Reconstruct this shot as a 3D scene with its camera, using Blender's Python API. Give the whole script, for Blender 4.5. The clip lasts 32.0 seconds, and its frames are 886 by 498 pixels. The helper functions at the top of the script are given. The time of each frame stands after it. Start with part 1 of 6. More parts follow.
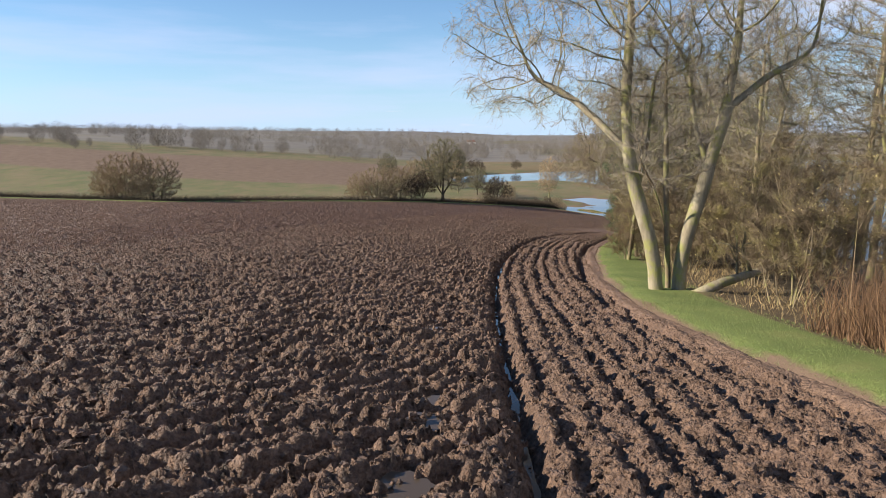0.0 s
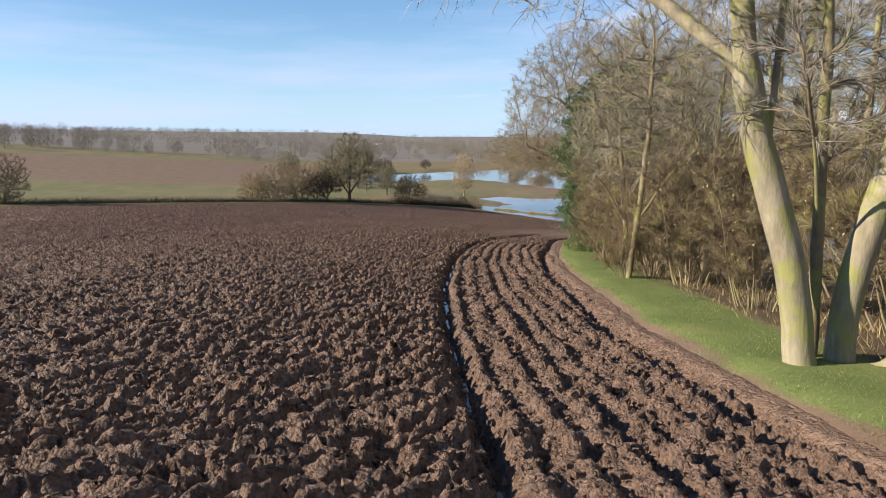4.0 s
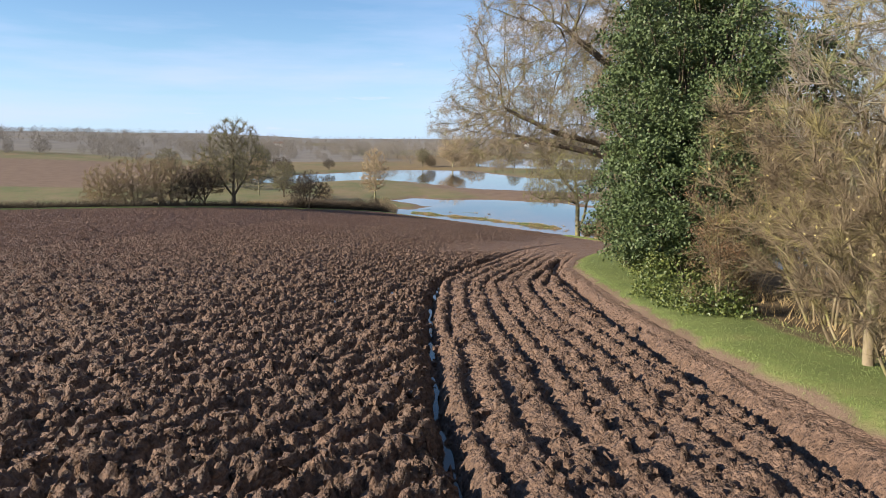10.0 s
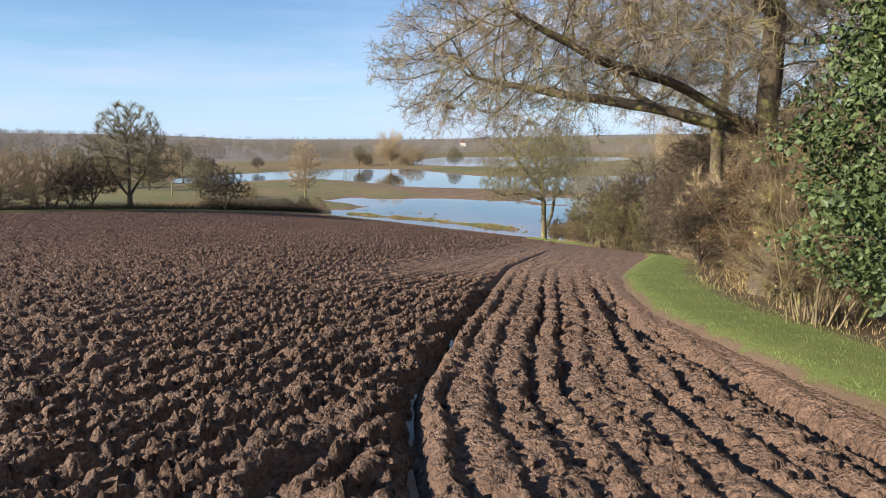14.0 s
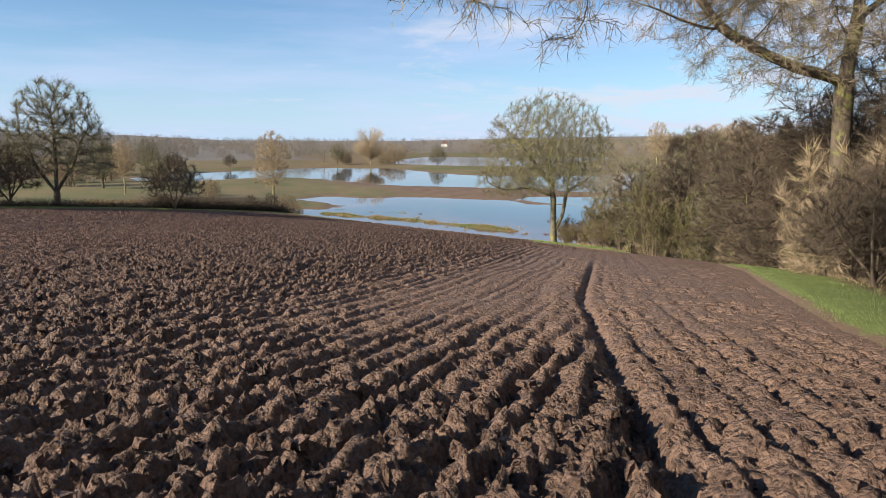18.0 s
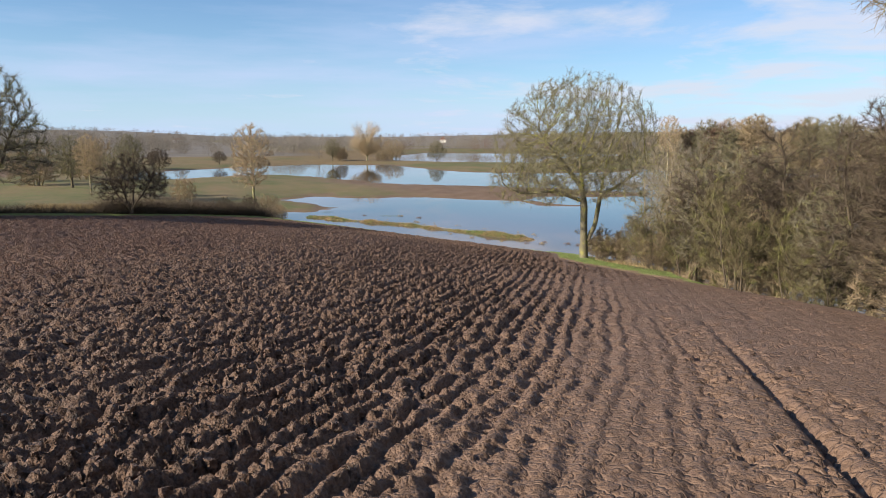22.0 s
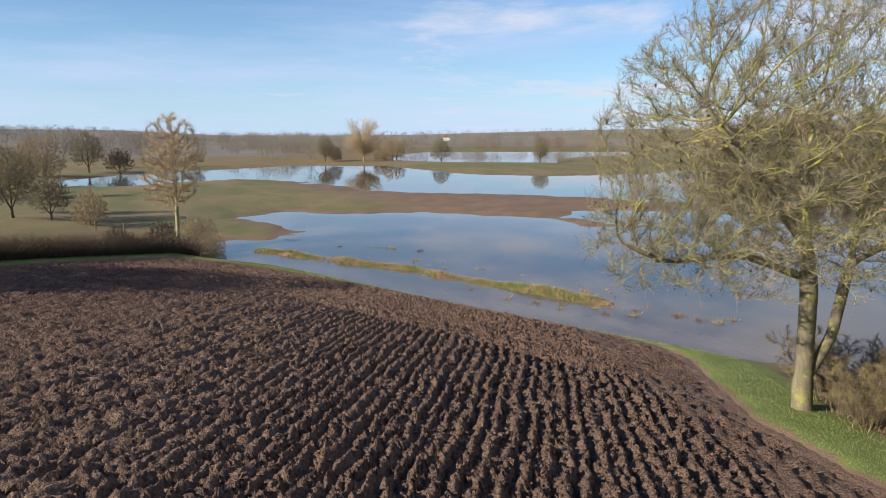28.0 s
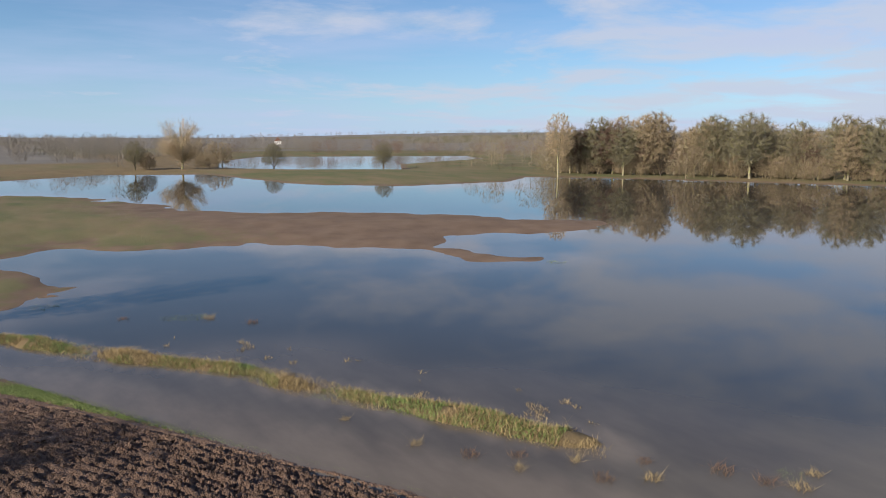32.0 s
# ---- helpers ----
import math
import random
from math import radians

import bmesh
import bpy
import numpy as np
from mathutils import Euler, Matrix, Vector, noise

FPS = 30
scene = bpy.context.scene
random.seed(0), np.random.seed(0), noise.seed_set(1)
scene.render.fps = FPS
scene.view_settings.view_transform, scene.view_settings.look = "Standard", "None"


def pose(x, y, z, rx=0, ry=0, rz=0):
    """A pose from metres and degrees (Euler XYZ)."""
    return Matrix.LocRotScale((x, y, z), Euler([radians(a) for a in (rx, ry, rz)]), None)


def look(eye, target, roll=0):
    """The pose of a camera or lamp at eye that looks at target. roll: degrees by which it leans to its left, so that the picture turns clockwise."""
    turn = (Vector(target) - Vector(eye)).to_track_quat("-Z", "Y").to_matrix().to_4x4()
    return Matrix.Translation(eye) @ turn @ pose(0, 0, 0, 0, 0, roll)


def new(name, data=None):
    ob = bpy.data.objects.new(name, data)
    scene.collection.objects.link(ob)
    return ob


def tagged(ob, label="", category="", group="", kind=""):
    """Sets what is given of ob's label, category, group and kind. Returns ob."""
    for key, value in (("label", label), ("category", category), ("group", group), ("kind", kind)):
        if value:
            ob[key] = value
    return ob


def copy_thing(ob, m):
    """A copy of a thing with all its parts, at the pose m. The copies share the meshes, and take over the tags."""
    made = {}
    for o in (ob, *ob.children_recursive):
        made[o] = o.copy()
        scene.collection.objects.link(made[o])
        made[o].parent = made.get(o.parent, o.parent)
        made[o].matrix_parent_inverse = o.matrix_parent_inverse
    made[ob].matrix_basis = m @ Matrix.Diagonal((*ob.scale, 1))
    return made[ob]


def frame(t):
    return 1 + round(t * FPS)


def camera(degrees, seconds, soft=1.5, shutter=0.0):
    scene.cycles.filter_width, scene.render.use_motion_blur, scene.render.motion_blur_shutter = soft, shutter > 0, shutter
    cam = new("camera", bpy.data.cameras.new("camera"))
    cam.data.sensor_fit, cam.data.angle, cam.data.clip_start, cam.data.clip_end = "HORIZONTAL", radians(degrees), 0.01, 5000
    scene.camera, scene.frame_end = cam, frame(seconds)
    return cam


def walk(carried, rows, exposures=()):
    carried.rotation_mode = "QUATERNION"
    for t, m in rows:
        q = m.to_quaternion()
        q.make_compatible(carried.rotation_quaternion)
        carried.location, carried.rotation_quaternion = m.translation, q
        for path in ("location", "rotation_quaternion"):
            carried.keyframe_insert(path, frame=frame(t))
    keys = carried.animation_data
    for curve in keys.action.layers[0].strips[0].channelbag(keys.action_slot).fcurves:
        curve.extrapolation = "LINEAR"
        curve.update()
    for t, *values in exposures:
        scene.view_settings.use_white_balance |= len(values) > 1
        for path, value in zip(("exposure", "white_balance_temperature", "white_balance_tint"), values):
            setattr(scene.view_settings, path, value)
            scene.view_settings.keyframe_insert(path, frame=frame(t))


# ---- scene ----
cam = camera(65.73, 32.0, soft=1.0)
PATH = [
    (0, (0.000, 0.000, 12.000), (-0.0067, 1.9728, 11.6714), -0.07),
    (0.5, (-0.029, 1.656, 11.668), (-0.0261, 3.6294, 11.3401), -0.08),
    (1, (-0.026, 3.246, 11.348), (0.0051, 5.2192, 11.0204), -0.08),
    (1.5, (-0.046, 4.761, 11.024), (0.0122, 6.7335, 10.6970), -0.03),
    (2, (-0.065, 6.202, 10.730), (0.0105, 8.1740, 10.4037), -0.03),
    (2.5, (-0.073, 7.590, 10.625), (0.0496, 9.5590, 10.2994), 0.02),
    (3, (-0.063, 8.996, 10.610), (0.1540, 10.9574, 10.2854), 0.05),
    (3.5, (0.000, 10.423, 10.574), (0.2522, 12.3807, 10.2500), -0.03),
    (5.5, (0.395, 17.955, 10.225), (0.6576, 19.9104, 9.8998), -0.01),
    (6, (0.568, 19.689, 10.024), (0.8338, 21.6445, 9.6994), 0.00),
    (6.5, (0.736, 21.423, 9.849), (1.0066, 23.3775, 9.5235), 0.03),
    (7, (0.911, 23.156, 9.669), (1.1857, 25.1106, 9.3433), -0.04),
    (7.5, (1.102, 24.903, 9.469), (1.4160, 26.8517, 9.1442), -0.08),
    (8, (1.327, 26.668, 9.240), (1.7245, 28.6013, 8.9164), -0.09),
    (8.5, (1.525, 28.410, 9.007), (1.9883, 30.3290, 8.6849), -0.15),
    (9, (1.754, 30.144, 8.823), (2.2393, 32.0576, 8.5026), -0.06),
    (9.5, (2.006, 31.865, 8.649), (2.5117, 33.7734, 8.3299), 0.14),
    (10, (2.284, 33.598, 8.460), (2.8113, 35.5013, 8.1428), 0.15),
    (10.5, (2.629, 35.361, 8.290), (3.1772, 37.2576, 7.9725), 0.07),
    (11, (3.003, 37.131, 8.093), (3.5746, 39.0214, 7.7761), 0.06),
    (11.5, (3.364, 38.845, 7.846), (3.9569, 40.7282, 7.5290), 0.05),
    (12, (3.753, 40.549, 7.639), (4.3677, 42.4254, 7.3203), -0.00),
    (12.5, (4.198, 42.315, 7.481), (4.8343, 44.1840, 7.1624), -0.13),
    (13, (4.658, 44.062, 7.312), (5.3145, 45.9238, 6.9930), -0.17),
    (13.5, (5.127, 45.818, 7.106), (5.8064, 47.6720, 6.7906), -0.10),
    (14, (5.618, 47.506, 6.874), (6.3168, 49.3530, 6.5583), -0.08),
    (14.5, (6.125, 49.234, 6.591), (6.8444, 51.0738, 6.2761), -0.04),
    (16.5, (7.957, 55.670, 5.895), (8.7114, 57.4951, 5.5811), 0.08),
    (17, (8.428, 57.022, 5.709), (9.1824, 58.8480, 5.3955), 0.06),
    (17.5, (8.887, 58.356, 5.472), (9.6416, 60.1824, 5.1632), 0.15),
    (18, (9.257, 59.444, 5.205), (10.0089, 61.2712, 4.8950), 0.10),
    (18.5, (9.550, 60.382, 5.006), (10.3017, 62.2093, 4.6933), 0.05),
    (19, (9.896, 61.407, 4.972), (10.6472, 63.2334, 4.6581), 0.04),
    (19.5, (10.304, 62.553, 4.983), (11.0553, 64.3790, 4.6655), 0.03),
    (20, (10.740, 63.856, 4.956), (11.4929, 65.6816, 4.6378), 0.11),
    (20.5, (11.251, 65.318, 4.950), (12.0063, 67.1423, 4.6316), 0.22),
    (21, (11.848, 66.907, 4.950), (12.6026, 68.7308, 4.6302), 0.17),
    (21.5, (12.557, 68.664, 4.962), (13.3115, 70.4886, 4.6407), 0.08),
    (22, (13.317, 70.532, 4.969), (14.0721, 72.3559, 4.6475), 0.05),
    (22.5, (14.096, 72.493, 4.985), (14.8481, 74.3177, 4.6628), 0.11),
    (23, (14.875, 74.542, 4.977), (15.6274, 76.3672, 4.6561), 0.01),
    (23.5, (15.699, 76.726, 4.955), (16.4492, 78.5517, 4.6338), -0.04),
    (24, (16.597, 79.081, 4.944), (17.3465, 80.9075, 4.6216), -0.10),
    (24.5, (17.500, 81.471, 4.917), (18.2469, 83.2985, 4.5943), -0.20),
    (25, (18.414, 83.827, 4.866), (19.1597, 85.6548, 4.5450), -0.12),
    (25.5, (19.319, 86.161, 4.787), (20.0642, 87.9883, 4.4646), -0.16),
    (27.5, (22.901, 95.516, 4.690), (23.6469, 97.3423, 4.3632), -0.23),
    (28, (23.858, 98.003, 4.696), (24.6036, 99.8302, 4.3691), -0.19),
    (28.5, (24.819, 100.481, 4.704), (25.5648, 102.3082, 4.3779), -0.14),
    (29, (25.800, 103.033, 4.681), (26.5450, 104.8603, 4.3548), -0.09),
    (29.5, (26.746, 105.524, 4.673), (27.4908, 107.3512, 4.3468), -0.07),
    (30, (27.656, 107.920, 4.721), (28.4759, 109.7157, 4.3968), -0.06),
    (30.5, (28.591, 109.966, 4.854), (29.5093, 111.7134, 4.5325), 0.20),
    (31, (29.383, 112.091, 5.022), (30.3885, 113.7902, 4.7013), 0.09),
    (31.5, (30.124, 114.279, 5.153), (31.2108, 115.9273, 4.8358), 0.11),
    (32, (30.870, 116.360, 5.215), (32.0285, 117.9587, 4.8958), -0.04),
]
walk(cam, [(t, look(eye, target, roll)) for t, eye, target, roll in PATH], [(0, 1.03, 6500, 10), (12, 1.10, 6550, 10), (20, 0.88, 6550, 10), (28, 0.88, 6500, 10), (32, 0.58, 6350, 10)])

# ---- world, sun ----
SUN_AZ, SUN_EL = math.radians(185), math.radians(25)
SUN_DIR = Vector((math.cos(SUN_AZ) * math.cos(SUN_EL), math.sin(SUN_AZ) * math.cos(SUN_EL), math.sin(SUN_EL)))
world = bpy.data.worlds.new("sky")
scene.world = world
world.use_nodes = True
wn, wl = world.node_tree.nodes, world.node_tree.links
background = wn["Background"]
background.inputs["Strength"].default_value = 0.075
sky = wn.new("ShaderNodeTexSky")
sky.sky_type, sky.sun_disc = "NISHITA", False
sky.sun_elevation, sky.sun_rotation = SUN_EL, math.atan2(SUN_DIR.x, SUN_DIR.y)
sky.air_density, sky.dust_density, sky.ozone_density = 1.0, 0.15, 4.0
where = wn.new("ShaderNodeTexCoord")
split = wn.new("ShaderNodeSeparateXYZ")
wl.new(where.outputs["Generated"], split.inputs[0])


def sky_math(op, a, b=None, clamp=False):
    node = wn.new("ShaderNodeMath")
    node.operation, node.use_clamp = op, clamp
    for slot, v in zip(node.inputs, (a, b)):
        if isinstance(v, (int, float)):
            slot.default_value = v
        elif v is not None:
            wl.new(v, slot)
    return node.outputs[0]


high = sky_math("ADD", sky_math("MAXIMUM", split.outputs[2], 0.0), 0.10)
across = wn.new("ShaderNodeCombineXYZ")
wl.new(sky_math("DIVIDE", split.outputs[0], high), across.inputs[0])
wl.new(sky_math("DIVIDE", split.outputs[1], high), across.inputs[1])
veil = wn.new("ShaderNodeTexNoise")
veil.inputs["Scale"].default_value, veil.inputs["Detail"].default_value = 0.9, 8.0
veil.inputs["Roughness"].default_value, veil.inputs["Distortion"].default_value = 0.6, 0.3
wl.new(across.outputs[0], veil.inputs["Vector"])
# thicker cloud to the right of the walk, thin wisps elsewhere
side = sky_math("ADD", sky_math("MULTIPLY", split.outputs[0], 0.22), sky_math("MULTIPLY", split.outputs[1], -0.10))
cover = sky_math("MULTIPLY", sky_math("ADD", sky_math("SUBTRACT", veil.outputs["Fac"], 0.53), side), 6.5, True)
cloud_mix = wn.new("ShaderNodeMixRGB")
wl.new(sky_math("MULTIPLY", cover, 0.80), cloud_mix.inputs["Fac"])
haze_mix = wn.new("ShaderNodeMixRGB")
wl.new(sky_math("MULTIPLY", sky_math("POWER", sky_math("SUBTRACT", 1.0, sky_math("MAXIMUM", split.outputs[2], 0.0), True), 11.0), 0.75), haze_mix.inputs["Fac"])
clear = wn.new("ShaderNodeMixRGB")
clear.blend_type = "MULTIPLY"
clear.inputs["Fac"].default_value, clear.inputs["Color2"].default_value = 1.0, (0.80, 0.92, 1.02, 1)
wl.new(sky.outputs[0], clear.inputs["Color1"])
wl.new(clear.outputs[0], haze_mix.inputs["Color1"])
haze_mix.inputs["Color2"].default_value = (3.9, 5.5, 7.9, 1)
wl.new(haze_mix.outputs[0], cloud_mix.inputs["Color1"])
cloud_mix.inputs["Color2"].default_value = (5.3, 5.6, 6.5, 1)
# thin grey-violet streaks low over the horizon
flat = wn.new("ShaderNodeCombineXYZ")
for k, v in ((0, 2.4), (1, 2.4), (2, 20.0)):
    wl.new(sky_math("MULTIPLY", split.outputs[k], v), flat.inputs[k])
wisp = wn.new("ShaderNodeTexNoise")
wisp.inputs["Scale"].default_value, wisp.inputs["Detail"].default_value, wisp.inputs["Roughness"].default_value = 1.0, 6.0, 0.55
wl.new(flat.outputs[0], wisp.inputs["Vector"])
low = sky_math("MULTIPLY", sky_math("SUBTRACT", 0.30, split.outputs[2], True), 3.5)
thin = sky_math("MULTIPLY", sky_math("MULTIPLY", sky_math("SUBTRACT", wisp.outputs["Fac"], 0.43), 4.5, True), low, True)
streak_mix = wn.new("ShaderNodeMixRGB")
wl.new(sky_math("MULTIPLY", thin, 0.65), streak_mix.inputs["Fac"])
wl.new(cloud_mix.outputs[0], streak_mix.inputs["Color1"])
streak_mix.inputs["Color2"].default_value = (4.6, 5.2, 7.3, 1)
wl.new(streak_mix.outputs[0], background.inputs["Color"])

sun = new("sun", bpy.data.lights.new("sun", "SUN"))
sun.data.energy, sun.data.angle, sun.data.color = 5.0, math.radians(0.6), (1.0, 0.89, 0.73)
sun.matrix_world = look((0, 0, 50), Vector((0, 0, 50)) - SUN_DIR)
scene.view_settings.exposure = 0.0

# ---- materials ----


class Mat:
    """A node material with a few short cuts."""

    def __init__(self, name, rough=0.85, spec=0.3):
        self.m = bpy.data.materials.new(name)
        self.m.use_nodes = True
        self.n, self.l = self.m.node_tree.nodes, self.m.node_tree.links
        self.b = self.n["Principled BSDF"]
        self.b.inputs["Roughness"].default_value = rough
        self.b.inputs["Specular IOR Level"].default_value = spec
        self.place = self.n.new("ShaderNodeNewGeometry").outputs["Position"]

    def noise(self, scale, detail=4.0, rough=0.6, stretch=None, distort=0.0):
        t = self.n.new("ShaderNodeTexNoise")
        t.inputs["Scale"].default_value, t.inputs["Detail"].default_value = scale, detail
        t.inputs["Roughness"].default_value, t.inputs["Distortion"].default_value = rough, distort
        vec = self.place
        if stretch:
            mp = self.n.new("ShaderNodeMapping")
            mp.inputs["Scale"].default_value = stretch
            self.l.new(vec, mp.inputs["Vector"])
            vec = mp.outputs[0]
        self.l.new(vec, t.inputs["Vector"])
        return t.outputs["Fac"]

    def ramp(self, fac, *stops):
        r = self.n.new("ShaderNodeValToRGB")
        e = r.color_ramp.elements
        while len(e) < len(stops):
            e.new(0.5)
        for el, (pos, col) in zip(e, stops):
            el.position = pos
            el.color = (*col, 1) if isinstance(col, tuple) else (col, col, col, 1)
        self.l.new(fac, r.inputs[0])
        return r.outputs[0]

    def mix(self, fac, a, b, mode="MIX"):
        x = self.n.new("ShaderNodeMixRGB")
        x.blend_type = mode
        for slot, v in zip(x.inputs, (fac, a, b)):
            if isinstance(v, tuple):
                slot.default_value = (*v, 1)
            elif isinstance(v, (int, float)):
                slot.default_value = v
            else:
                self.l.new(v, slot)
        return x.outputs[0]

    def math(self, op, a, b=0.0, clamp=False):
        x = self.n.new("ShaderNodeMath")
        x.operation, x.use_clamp = op, clamp
        for slot, v in zip(x.inputs, (a, b)):
            if isinstance(v, (int, float)):
                slot.default_value = v
            else:
                self.l.new(v, slot)
        return x.outputs[0]

    def cells(self, scale, stretch=None, feature="F1", warp=0.0):
        t = self.n.new("ShaderNodeTexVoronoi")
        t.feature = feature
        t.inputs["Scale"].default_value = scale
        vec = self.place
        if warp:
            w = self.n.new("ShaderNodeTexNoise")
            w.inputs["Scale"].default_value, w.inputs["Detail"].default_value = scale * 1.3, 3.0
            self.l.new(vec, w.inputs["Vector"])
            add = self.n.new("ShaderNodeVectorMath")
            add.operation = "MULTIPLY_ADD"
            self.l.new(w.outputs["Color"], add.inputs[0])
            add.inputs[1].default_value = (warp, warp, warp)
            self.l.new(vec, add.inputs[2])
            vec = add.outputs[0]
        if stretch:
            mp = self.n.new("ShaderNodeMapping")
            mp.inputs["Scale"].default_value = stretch
            self.l.new(vec, mp.inputs["Vector"])
            vec = mp.outputs[0]
        self.l.new(vec, t.inputs["Vector"])
        return t.outputs["Distance"]

    def attr(self, name):
        a = self.n.new("ShaderNodeAttribute")
        a.attribute_name = name
        return a.outputs["Fac"]

    def random(self):
        return self.n.new("ShaderNodeObjectInfo").outputs["Random"]

    def island(self):
        return self.n.new("ShaderNodeNewGeometry").outputs["Random Per Island"]

    def bump(self, fac, strength=0.4, distance=0.05):
        bp = self.n.new("ShaderNodeBump")
        bp.inputs["Strength"].default_value, bp.inputs["Distance"].default_value = strength, distance
        self.l.new(fac, bp.inputs["Height"])
        self.l.new(bp.outputs[0], self.b.inputs["Normal"])

    def colour(self, out):
        if isinstance(out, tuple):
            self.b.inputs["Base Color"].default_value = (*out, 1)
        else:
            self.l.new(out, self.b.inputs["Base Color"])

    def rough(self, out):
        self.l.new(out, self.b.inputs["Roughness"])


def soil_material():
    s = Mat("ploughed_soil", 0.8, 0.35)
    big, mid, fine = s.noise(0.12, 3), s.noise(2.6, 5), s.noise(22.0, 6, 0.7)
    base = s.ramp(mid, (0.25, (0.091, 0.054, 0.038)), (0.55, (0.157, 0.097, 0.071)), (0.8, (0.225, 0.145, 0.109)))
    base = s.mix(s.ramp(big, (0.35, 0.0), (0.65, 0.55)), base, (0.142, 0.088, 0.061))
    base = s.mix(s.ramp(fine, (0.3, 0.0), (0.75, 0.45)), base, (0.176, 0.117, 0.083))
    rolled = s.attr("rolled")
    base = s.mix(s.math("MULTIPLY", rolled, 0.35), base, (0.205, 0.133, 0.088))
    # darker where wet low down, and where furrow shade is put into the colour
    base = s.mix(s.math("MULTIPLY", s.attr("damp_shade"), 0.95), base, s.mix(1.0, base, (0.63, 0.56, 0.55), "MULTIPLY"))
    crumb = s.ramp(s.noise(16.0, 3, 0.6), (0.36, (0.6, 0.58, 0.57)), (0.52, (1.0, 1.0, 1.0)), (0.70, (1.4, 1.37, 1.3)))
    s.colour(s.mix(s.math("SUBTRACT", 1.0, s.math("MULTIPLY", rolled, 0.6)), base, s.mix(1.0, base, crumb, "MULTIPLY")))
    s.rough(s.ramp(s.noise(3.5, 3), (0.3, 0.5), (0.65, 0.85)))
    lumps = s.math("ADD", s.math("MULTIPLY", s.cells(11.0, None, "F1", 0.07), -1.0), s.math("MULTIPLY", s.cells(27.0, None, "F1", 0.03), -0.5))
    grain = s.math("ADD", lumps, s.math("MULTIPLY", s.noise(9.0, 6, 0.75, None, 0.9), 0.8))
    grain = s.math("MULTIPLY", grain, s.math("SUBTRACT", 1.0, s.math("MULTIPLY", rolled, 0.75)))
    crack = s.ramp(s.cells(3.4, (1.0, 1.5, 1.0), "DISTANCE_TO_EDGE", 0.22), (0.0, 0.0), (0.10, 1.0))
    s.bump(s.math("ADD", grain, s.math("MULTIPLY", crack, s.math("MULTIPLY", rolled, 0.24))), 1.0, 0.075)
    return s.m


def ground_material():
    g = Mat("ground_cover", 0.9, 0.2)
    fine, mid, big = g.noise(9.0, 6, 0.7), g.noise(0.7, 5), g.noise(0.06, 4)
    grass = g.ramp(mid, (0.3, (0.086, 0.122, 0.034)), (0.6, (0.136, 0.172, 0.050)), (0.8, (0.203, 0.199, 0.074)))
    grass = g.mix(g.ramp(fine, (0.35, 0.0), (0.8, 0.5)), grass, (0.156, 0.148, 0.059))
    meadow = g.ramp(g.noise(0.12, 5, 0.65, (1, 0.5, 1)), (0.35, (0.098, 0.105, 0.044)), (0.52, (0.140, 0.118, 0.060)), (0.7, (0.185, 0.132, 0.078)))
    earth = g.ramp(g.noise(0.35, 5), (0.3, (0.118, 0.078, 0.054)), (0.7, (0.176, 0.122, 0.086)))
    litter = g.ramp(g.noise(1.6, 6, 0.7), (0.3, (0.055, 0.039, 0.023)), (0.65, (0.133, 0.098, 0.059)))
    reed = g.ramp(g.noise(0.3, 5), (0.3, (0.124, 0.090, 0.048)), (0.7, (0.195, 0.140, 0.074)))
    # winter woodland floor, lightened and greyed to stand for distant haze
    hazy_wood = g.ramp(g.noise(0.05, 6), (0.35, (0.125, 0.116, 0.108)), (0.65, (0.185, 0.165, 0.142)))
    out = meadow
    edge = g.math("MULTIPLY", g.math("SUBTRACT", g.noise(0.8, 4), 0.5), 0.9)
    for name, col in (("grass", grass), ("earth", earth), ("litter", litter), ("reed", reed), ("hazy_wood", hazy_wood)):
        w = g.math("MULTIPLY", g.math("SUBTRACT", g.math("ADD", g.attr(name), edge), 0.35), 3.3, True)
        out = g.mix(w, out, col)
    g.colour(out)
    g.bump(g.math("ADD", fine, mid), 0.5, 0.08)
    return g.m


def water_material(name, mud, rough):
    w = Mat(name, rough, 0.5)
    w.b.inputs["IOR"].default_value = 1.333
    deep = w.ramp(w.noise(0.05, 3), (0.3, mud), (0.7, tuple(c * 1.25 for c in mud)))
    w.colour(w.mix(w.attr("shallow"), deep, w.ramp(w.noise(0.6, 4, 0.6, (1, 0.4, 1)), (0.3, (0.098, 0.080, 0.064)), (0.7, (0.150, 0.122, 0.097)))))
    w.bump(w.noise(1.2, 3, 0.5, (1, 0.5, 1)), 0.012, 0.1)
    return w.m


def bark_material(name, dark, light, lichen, amount):
    b = Mat(name, 0.9, 0.2)
    base = b.ramp(b.noise(3.0, 5, 0.65, (1, 1, 0.25)), (0.3, dark), (0.7, light))
    base = b.mix(b.ramp(b.noise(16.0, 4, 0.7, (1, 1, 0.2)), (0.35, 0.30), (0.55, 0.0)), base, tuple(0.6 * c for c in dark))
    spots = b.ramp(b.noise(1.6, 5, 0.7), (0.62 - amount * 0.3, 0.0), (0.72 - amount * 0.25, 1.0))
    b.colour(b.mix(spots, base, lichen))
    b.bump(b.noise(14.0, 5, 0.7, (1, 1, 0.3)), 0.6, 0.03)
    return b.m


def leaf_material(name, dark, light, rough=0.5):
    v = Mat(name, rough, 0.4)
    v.colour(v.ramp(v.island(), (0.0, dark), (0.7, light), (1.0, tuple(c * 1.25 for c in light))))
    return v.m


